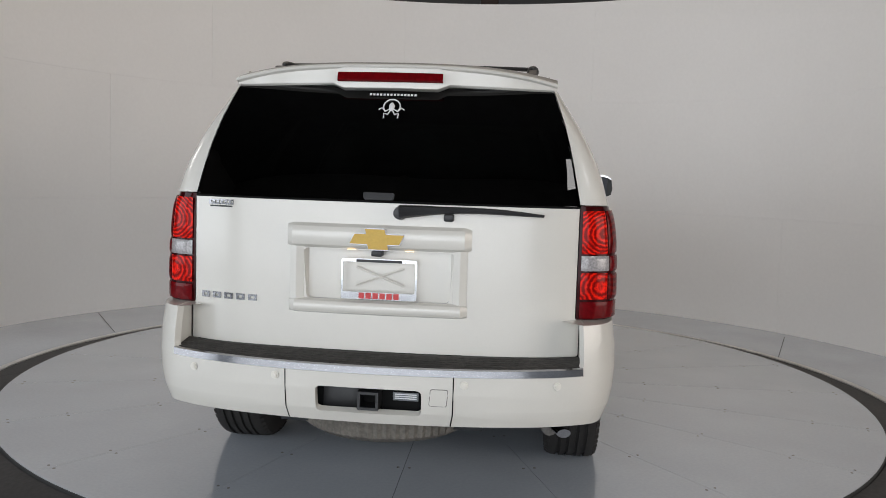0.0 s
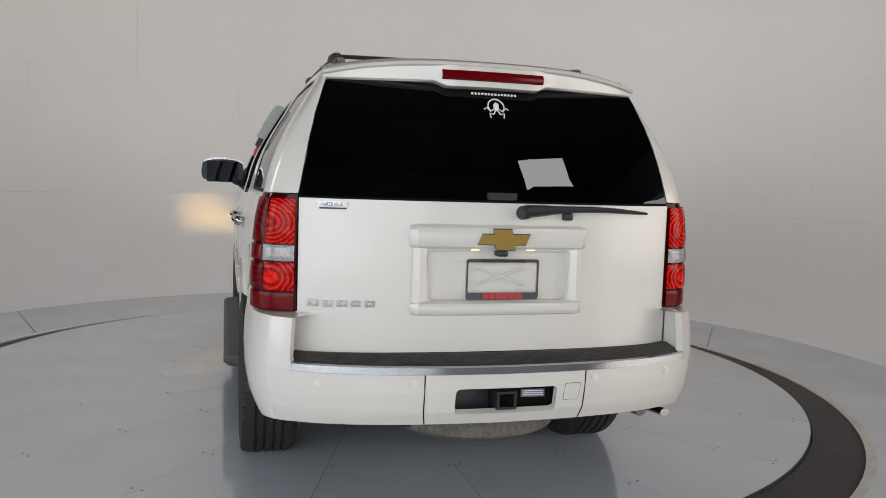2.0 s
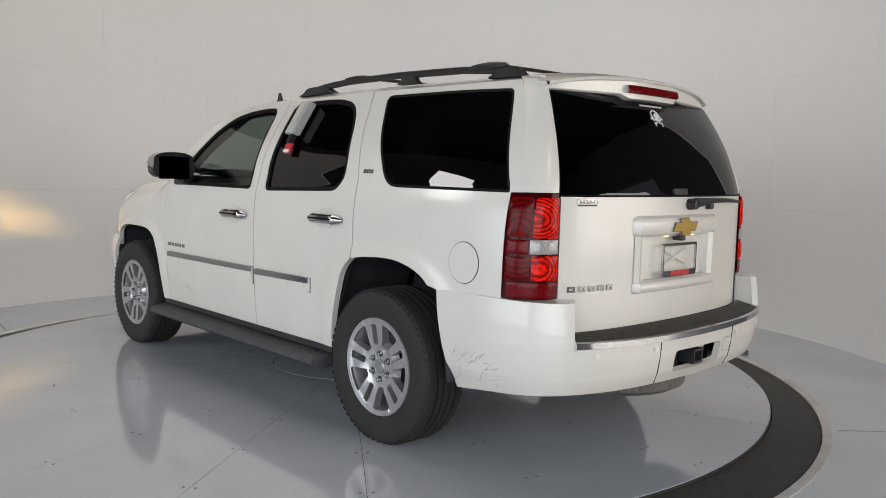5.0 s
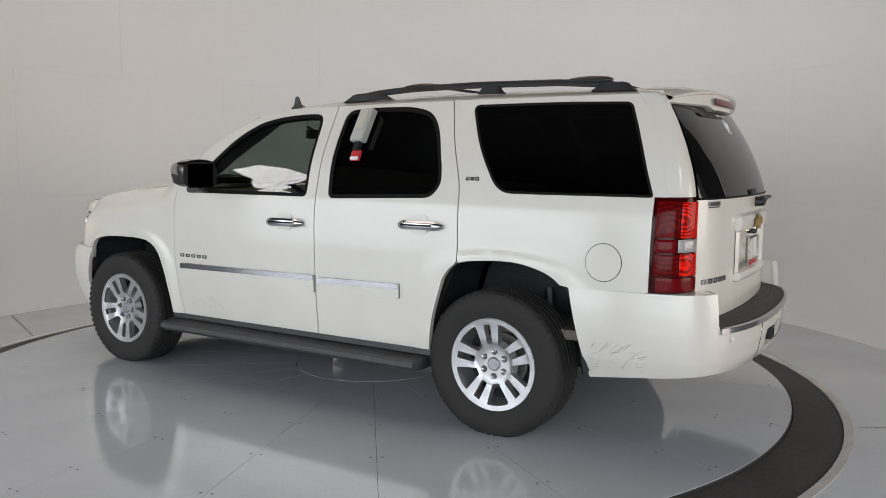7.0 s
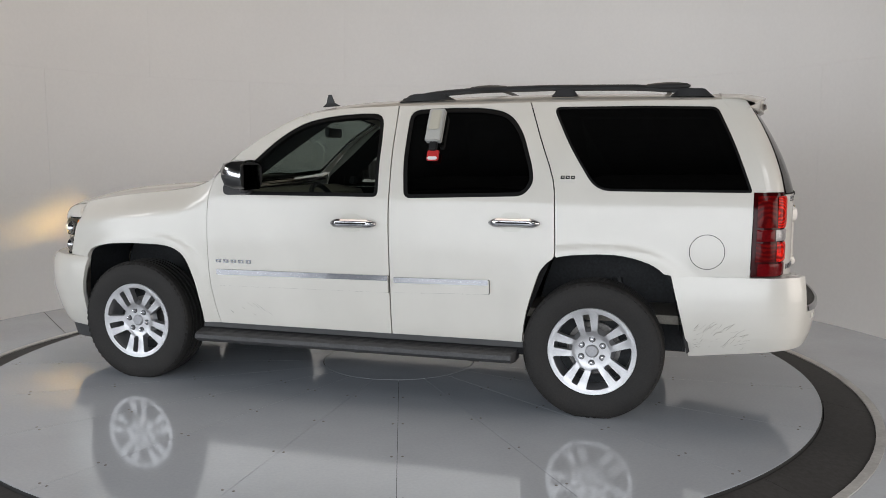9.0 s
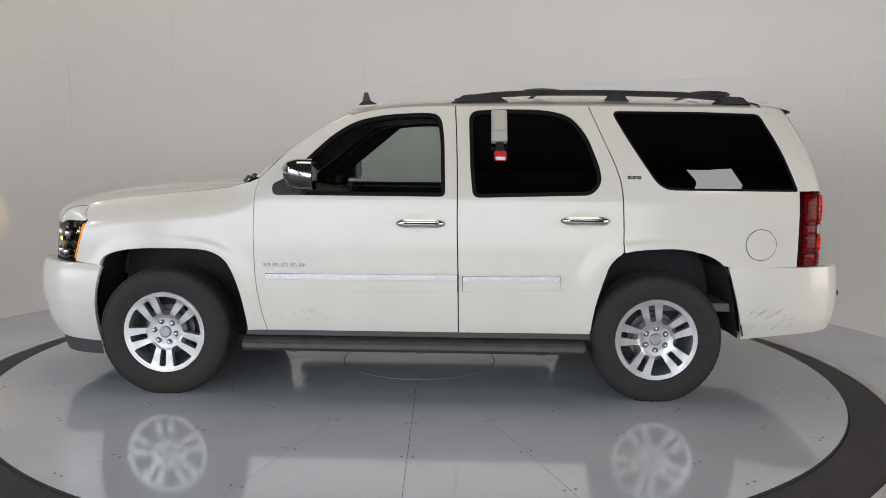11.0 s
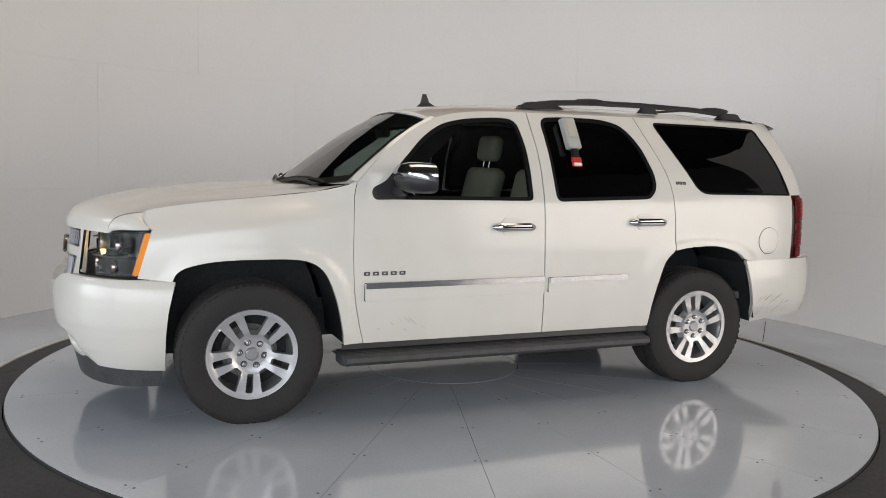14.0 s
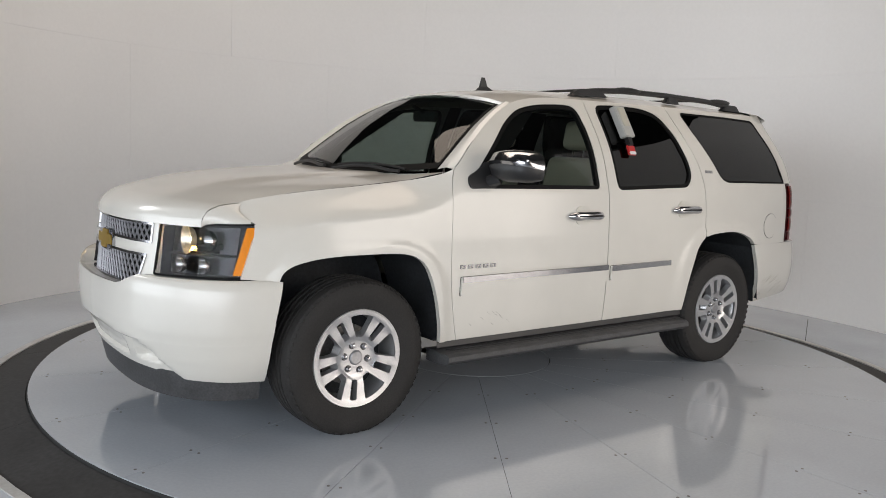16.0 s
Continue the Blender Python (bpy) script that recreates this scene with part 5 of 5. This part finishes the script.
def build_wheels(car):
    tyre_p = [(-0.115, 0.255), (-0.128, 0.30), (-0.132, 0.335), (-0.124, 0.376), (-0.110, 0.395), (-0.096, 0.401)]
    for g in (-0.062, -0.022, 0.022, 0.062):
        tyre_p += [(g - 0.008, 0.4035), (g - 0.006, 0.393), (g + 0.006, 0.393), (g + 0.008, 0.4035)]
    tyre_p += [(0.096, 0.401), (0.110, 0.395), (0.124, 0.376), (0.132, 0.335), (0.128, 0.30), (0.115, 0.255)]
    spot = lambda a, t, r: (t * math.cos(a) + r * math.sin(a), r * math.cos(a) - t * math.sin(a))
    rim_edge = [(0.243 * math.sin(a), 0.243 * math.cos(a)) for a in np.linspace(0, 2 * math.pi, 72, endpoint=False)]
    rim_holes = []
    for kk in range(5):
        a, b = radians(72 * kk), radians(72 * kk + 72)
        rim_holes.append([spot(a, t, r) for t, r in rounded([(-0.017, 0.112), (-0.020, 0.217), (0.020, 0.217), (0.017, 0.112)], 0.010)])
        arc = [(0.2235 * math.sin(c), 0.2235 * math.cos(c)) for c in np.linspace(a + radians(18.4), b - radians(18.4), 7)]
        rim_holes.append(rounded([spot(a, 0.047, 0.098), *arc, spot(b, -0.047, 0.098)], [0.008, 0.012] + [0.0] * 5 + [0.012, 0.008], 3))

    def rim_dish(u, v):
        r = math.hypot(u, v)
        return Vector((table(r, (0, 0.094, 0.120, 0.21, 0.228, 0.243), (-0.094, -0.094, -0.108, -0.113, -0.119, -0.1195)), -u, v))
    for y, zc in ((FRONT_AXLE, 0.389), (REAR_AXLE, 0.387)):
        for sgn in (1, -1):
            w = empty("wheel")
            w.parent = car
            w["label"] = "black tyre on a five-spoke machined alloy rim"
            w.matrix_local = Matrix.Translation((-sgn * 0.838, y, zc)) @ (Matrix.Identity(4) if sgn > 0 else pose(0, 0, 0, 0, 0, 180)) @ pose(0, 0, 0, (41 if y > 0 else 62))
            # shoulder lugs
            lugs = bmesh.new()
            for kk in range(60):
                a = 2 * math.pi * kk / 60
                for sx in (-1, 1):
                    bmesh.ops.create_cube(lugs, size=1, matrix=Matrix.Rotation(a, 4, "X") @ Matrix.LocRotScale((sx * 0.1165, 0, 0.3895), Euler((0, sx * 0.62, 0)), (0.020, 0.022, 0.005)))
            tyre = join(lathe(tyre_p, 72), lugs)
            spin = Matrix.Rotation(radians(41 if y > 0 else 62), 3, "X")
            for v in tyre.verts:                 # the tread flattens where it bears on the floor
                p = spin @ v.co
                if p.z < 0.001 - zc:
                    p.z = 0.001 - zc
                    p.x *= 1.03
                    v.co = spin.inverted() @ p
            part("tyre", tyre, RUBBER, w, sharp=30)
            # barrel and lip
            part("barrel", lathe([(-0.110, 0.254), (-0.119, 0.251), (-0.119, 0.240), (-0.110, 0.232), (-0.06, 0.222), (0.10, 0.215)], 64), ALLOY, w, "bright alloy rim lip", sharp=50)
            part("brake_disc", lathe([(-0.005, 0.0), (-0.005, 0.155), (0.02, 0.155)], 40), STEEL, w, "grey brake disc")
            part("back_cover", lathe([(0.03, 0.0), (0.03, 0.216)], 40), DARK, w, "dark wheel inside")
            # cast face: five pairs of arms with a slot in each pair and a window between pairs
            part("rim_face", panel(rim_edge, rim_dish, rim_holes, step=0.035, depth=0.045), ALLOY, w, "machined alloy face of five twin spokes", sharp=40)
            part("centre_cap", lathe([(-0.104, 0.0), (-0.104, 0.030), (-0.100, 0.036), (-0.090, 0.040)], 32), ALLOYG, w, "round centre cap", sharp=30)
            for kk in range(6):
                a = radians(-1.5 + 60 * kk)
                at = Matrix.Translation((0, -0.069 * math.sin(a), 0.069 * math.cos(a)))
                nut = part("lug_nut", moved(lathe([(-0.117, 0.0), (-0.115, 0.008), (-0.108, 0.0125), (-0.085, 0.013)], 12), at), CHROME, w, "chrome lug nut")
                part("lug_pocket", moved(lathe([(-0.0950, 0.0), (-0.0950, 0.0190), (-0.090, 0.0195)], 16), at), LUGM, nut, "dark nut pocket")


def build_under(car):
    part("underbody", box(-0.425, -2.45, 0.36, 0.425, 2.2, 0.60), DARK, car, "dark underbody")
    for sgn in (1, -1):
        part("splash_guard", join(box(sgn * 0.50, -2.08, 0.43, sgn * 0.86, -2.035, 0.84), box(sgn * 0.60, -2.42, 0.47, sgn * 0.84, -2.08, 0.56)), DARK, car, "dark splash guard behind the wheel", smooth=False)
    # dark slab added to keep light off the ground under the tail
    part("rear_underside_block", box(-0.85, -2.58, 0.56, 0.85, -2.09, 0.60), DARK, car, "added dark sheet that blocks light under the tail")
    part("floor_pan", box(-0.86, -1.0, 0.40, 0.86, 1.0, 0.50), DARK, car, "dark floor pan")
    part("rear_axle", tube([(-0.75, REAR_AXLE, 0.39), (0.75, REAR_AXLE, 0.39)], 0.045, 10), STEEL, car, "steel axle")
    part("front_axle", tube([(-0.75, FRONT_AXLE, 0.36), (0.75, FRONT_AXLE, 0.36)], 0.035, 10), STEEL, car, "steel axle")
    for sgn in (1, -1):
        part("shock_absorber", tube([(-sgn * 0.5, REAR_AXLE - 0.18, 0.30), (-sgn * 0.45, REAR_AXLE - 0.1, 0.75)], 0.03, 8), BLACK, car, "black shock absorber")
    # spare tyre under the tail
    spare = moved(lathe([(0.365 + d, r) for d, r in ((-0.03, 0.20), (-0.04, 0.25), (-0.035, 0.33), (-0.01, 0.365), (0.05, 0.372), (0.11, 0.372), (0.17, 0.36), (0.19, 0.30))], 128, "z"), Matrix.Translation((0, -2.25, 0)))
    for v in spare.verts:
        a, r = math.atan2(v.co.y + 2.25, v.co.x), math.hypot(v.co.x, v.co.y + 2.25)
        if r > 0.355:
            f = 1.02 if int(round(a / (2 * math.pi / 128))) % 2 else 0.995
            v.co.x, v.co.y = v.co.x * f, (v.co.y + 2.25) * f - 2.25
    part("spare_tyre", spare, material("dusty_tyre", (0.16, 0.145, 0.125), 0.85, 0, 0.3, 60, 0.3, 8, 0.5), car, "dusty spare tyre")
    # exhaust
    ex = part("exhaust_pipe", tube(curve_pts([(0.55, -1.75, 0.42), (0.62, -2.1, 0.42), (0.66, -2.35, 0.42), (0.70, -2.52, 0.415)], 4), 0.034, 12), STEEL, car, "steel exhaust pipe")
    tip = tube([(0.69, -2.44, 0.425), (0.72, -2.54, 0.428), (0.750, -2.63, 0.428)], [0.022, 0.025, 0.028], 16, 0.6)
    part("exhaust_tip", tip, CHROME, ex, "chrome exhaust tip")
    # running boards
    for sgn in (1, -1):
        rows = []
        for y, g in ((1.045, 0.0), (1.03, 1.0), (0.3, 1.0), (-0.5, 1.0), (-1.045, 1.0), (-1.06, 0.0)):
            o = 1.045 - 0.05 * (1 - g)
            rows.append([(-sgn * x, y, z) for x, z in ((0.86, 0.368), (0.93, 0.371), (o - 0.02, 0.362), (o, 0.350), (o + 0.004, 0.325), (o - 0.03, 0.300), (0.86, 0.302))])
        bm = loft(rows, closed=True, cap=True)
        bmesh.ops.recalc_face_normals(bm, faces=bm.faces[:])
        rb = part("running_board", bm, GREYPL, car, "scuffed black running board", sharp=25)
        for k in range(4):
            part("tread_rib", box(-sgn * (0.945 + 0.022 * k), -1.0, 0.362 - 0.003 * k, -sgn * (0.955 + 0.022 * k), 0.98, 0.3715 - 0.003 * k, 0.002, 1), BLACK, rb)
        for y in (0.75, -0.05, -0.8):
            part("bracket", box(-sgn * 0.75, y - 0.03, 0.27, -sgn * 0.92, y + 0.03, 0.32, 0.005, 1), STEEL, rb, "steel bracket")


def build_mirrors(car):
    for sgn in (1, -1):
        fix = (lambda bm: bm) if sgn > 0 else flipped
        base = part("door_mirror", fix(side_panel(rounded([(0.855, 1.245), (0.865, 1.31), (0.79, 1.345), (0.72, 1.40), (0.62, 1.36), (0.66, 1.25)], 0.03), depth=0.02, lift=0.012)), BLACK, car, "black door mirror with a chrome cap")

        def shell(z0, z1, grow, n=10):
            rows = []
            for f in np.linspace(0, 1, n):
                a = f * math.pi
                s = max(0.05, math.sin(a) ** 0.45)
                x = lerp(0.915, 1.215, 0.5 - 0.5 * math.cos(a))
                row = []
                for z_f, y_f in ((0, 0.0), (0.0, 0.5), (0.12, 0.85), (0.5, 1.0), (0.86, 0.85), (1, 0.5), (1, 0.0)):
                    row.append((-x, 0.59 - 0.06 * (x - 0.9) + (y_f * 0.185 + grow) * s, lerp(1.362, lerp(z0, z1, z_f), s ** 0.8)))
                rows.append(row)
            return loft(rows[::-1], closed=True, cap=True)
        body = shell(1.292, 1.455, 0.0)
        bmesh.ops.recalc_face_normals(body, faces=body.faces[:])
        part("housing", fix(body), BLACK, base, "black lower housing", sharp=50)
        cap = shell(1.346, 1.470, 0.006)
        bmesh.ops.recalc_face_normals(cap, faces=cap.faces[:])
        part("chrome_cap", fix(cap), CHROME, base, "chrome upper cap", sharp=50)
        arm = tube([(-0.88, 0.73, 1.29), (-0.93, 0.71, 1.29), (-0.98, 0.68, 1.31)], 0.035, 8)
        part("arm", fix(arm), BLACK, base)
        # the dark hall's reflection is put into the mirror's near-black colour
        part("mirror_glass", fix(loft([[(-0.955, 0.585, 1.29), (-0.955, 0.585, 1.44)], [(-1.175, 0.571, 1.29), (-1.175, 0.571, 1.44)]])), material("mirror_dark", (0.012, 0.012, 0.013), 0.05, 1.0), base, "mirror glass")


def build_cabin(car):
    part("cabin_floor", box(-0.84, -2.4, 0.55, 0.84, 1.0, 0.6), CABIN, car, "dark cabin floor")
    part("headliner", loft([[(x, y, roof_z(y) - 0.05 - 0.05 * (abs(x) / 0.6) ** 3) for x in np.linspace(-0.62, 0.62, 9)] for y in np.linspace(0.36, -2.3, 10)]), material("headliner_cloth", (0.35, 0.32, 0.27), 0.9), car, "beige headliner")
    dash = loft([[(-0.82, y, z) for y, z in ((1.12, 1.25), (0.85, 1.26), (0.62, 1.22), (0.56, 1.12), (0.62, 0.95), (0.72, 0.75), (1.0, 0.7))], [(0.82, y, z) for y, z in ((1.12, 1.25), (0.85, 1.26), (0.62, 1.22), (0.56, 1.12), (0.62, 0.95), (0.72, 0.75), (1.0, 0.7))]], closed=True)
    part("dashboard", dash, CABIN, car, "dark brown dashboard", smooth=False)
    # steering wheel
    m = Matrix.Translation((-0.40, 0.38, 1.13)) @ pose(0, 0, 0, -25)
    sw = part("steering_wheel", moved(lathe([(0.018 * math.cos(a), 0.185 + 0.018 * math.sin(a)) for a in np.linspace(0, 2 * math.pi, 9)], 32, "y"), m), BLACK, car, "dark steering wheel")
    part("spoke", moved(join(box(-0.18, -0.01, -0.02, 0.18, 0.01, 0.02, 0.005), box(-0.06, -0.02, -0.06, 0.06, 0.03, 0.05, 0.015), box(-0.02, -0.01, -0.18, 0.02, 0.01, 0)), m), CABIN, sw)
    part("column", tube([(-0.40, 0.40, 1.12), (-0.40, 0.75, 1.0)], 0.04, 8), CABIN, sw)
    for x in (-0.42, 0.42):
        for y, mat in ((-0.10, LEATHER),):
            s = part("seat", box(x - 0.26, y - 0.28, 0.72, x + 0.26, y + 0.26, 0.92, 0.06, 3), mat, car, "beige leather seat")
            part("backrest", moved(box(-0.25, -0.07, 0.0, 0.25, 0.07, 0.60, 0.06, 3), Matrix.Translation((x, y - 0.27, 0.85)) @ pose(0, 0, 0, 14)), mat, s)
            part("headrest", moved(box(-0.14, -0.05, 0.0, 0.14, 0.06, 0.20, 0.045, 3), Matrix.Translation((x, y - 0.42, 1.485)) @ pose(0, 0, 0, 10)), mat, s)
            for dx in (-0.05, 0.05):
                part("headrest_post", tube([(x + dx, y - 0.40, 1.42), (x + dx, y - 0.415, 1.50)], 0.006, 6), CHROME, s)
    rm = part("rear_view_mirror", moved(box(-0.12, -0.02, -0.035, 0.12, 0.02, 0.035, 0.015), Matrix.Translation((0, 0.50, 1.66))), BLACK, car, "black rear-view mirror")
    part("stem", tube([(0, 0.51, 1.68), (0, 0.60, 1.72)], 0.012, 6), BLACK, rm)


def build_scuffs(car):
    """Dark scuffs low on the door and on the bumper's end."""
    rnd = random.Random(4)
    lower = wrap(BUMPER_R, lambda a, v: table(v, (0.38, 0.44, 0.50, 0.58, 0.66, 0.75, 0.85), (0.075, 0.045, 0.018, 0.004, 0.0, 0.004, 0.018)))
    lines = []
    for _ in range(44):
        s = -lower.length + 0.12 + abs(rnd.gauss(0, 0.20))
        z = rnd.uniform(0.44, 0.57)
        n, a = rnd.uniform(0.008, 0.06), rnd.uniform(0.15, 1.0)
        lines.append(tube([lower(s + n * math.cos(a) * f, z + n * math.sin(a) * f) for f in (0, 0.5, 1)], rnd.uniform(0.0004, 0.0012), 4))
    part("scuffs", join(*lines), material("scuff_dark", (0.26, 0.235, 0.19), 0.8), car, "thin dark scuffs on the bumper end")
    lines = []
    for _ in range(9):
        y, z, n = rnd.uniform(0.45, 0.85), rnd.uniform(0.47, 0.54), rnd.uniform(0.01, 0.04)
        lines.append(tube([side(y + n * f, z + n * 0.7 * f) + Vector((-0.0005, 0, 0)) for f in (0, 1)], rnd.uniform(0.0006, 0.0012), 4))
    part("scuffs", join(*lines), material("scuff_grey", (0.3, 0.28, 0.24), 0.8), car, "thin grey scuffs on the door")


def build_lockbox(car):
    """A key safe that hangs by its hook on the rear side glass."""
    fn = lambda y, z, out: side(y, z) + Vector((-out, 0, 0.38 * out))
    def block(y0, y1, z0, z1, o0, o1):
        rows = [[fn(y0, z, o0), fn(y1, z, o0), fn(y1, z, o1), fn(y0, z, o1)] for z in (z0, (z0 + z1) / 2, z1)]
        bm = loft(rows, closed=True, cap=True)
        bmesh.ops.recalc_face_normals(bm, faces=bm.faces[:])
        bmesh.ops.bevel(bm, geom=[e for e in bm.edges if e.calc_face_angle(0) > 1], offset=0.006, segments=2, affect="EDGES")
        return bm
    b = tagged(part("key_safe", block(-0.470, -0.566, 1.570, 1.765, 0.0, 0.050), GREYBOX), "grey plastic key safe hung on a dark car window", "key safe")
    part("keypad", block(-0.486, -0.550, 1.635, 1.752, 0.048, 0.056), material("keypad_beige", (0.45, 0.43, 0.36), 0.6), b)
    part("neck", block(-0.498, -0.545, 1.520, 1.575, 0.005, 0.035), BLACK, b)
    part("tag", block(-0.488, -0.562, 1.462, 1.525, 0.008, 0.022), REDPL, b, "red and white tag")
    part("tag_bar", block(-0.494, -0.556, 1.466, 1.484, 0.020, 0.025), WHITEV, b, "lettering as a bar")
    return b


def build_car():
    car = empty("suv", "pearl white SUV with tinted rear glass standing on a turntable", "car")
    build_sides(car)
    build_top(car)
    build_tail(car)
    build_rear_bumper(car)
    build_front(car)
    build_wheels(car)
    build_under(car)
    build_mirrors(car)
    build_cabin(car)
    build_scuffs(car)
    return car


CAR = build_car()
SAFE = build_lockbox(CAR)


def motions():
    for thing in (TABLE, CAR, SAFE):
        walk(thing, [(t, pose(0, 0, 0, 0, 0, a)) for t, a in TURNS])


motions()
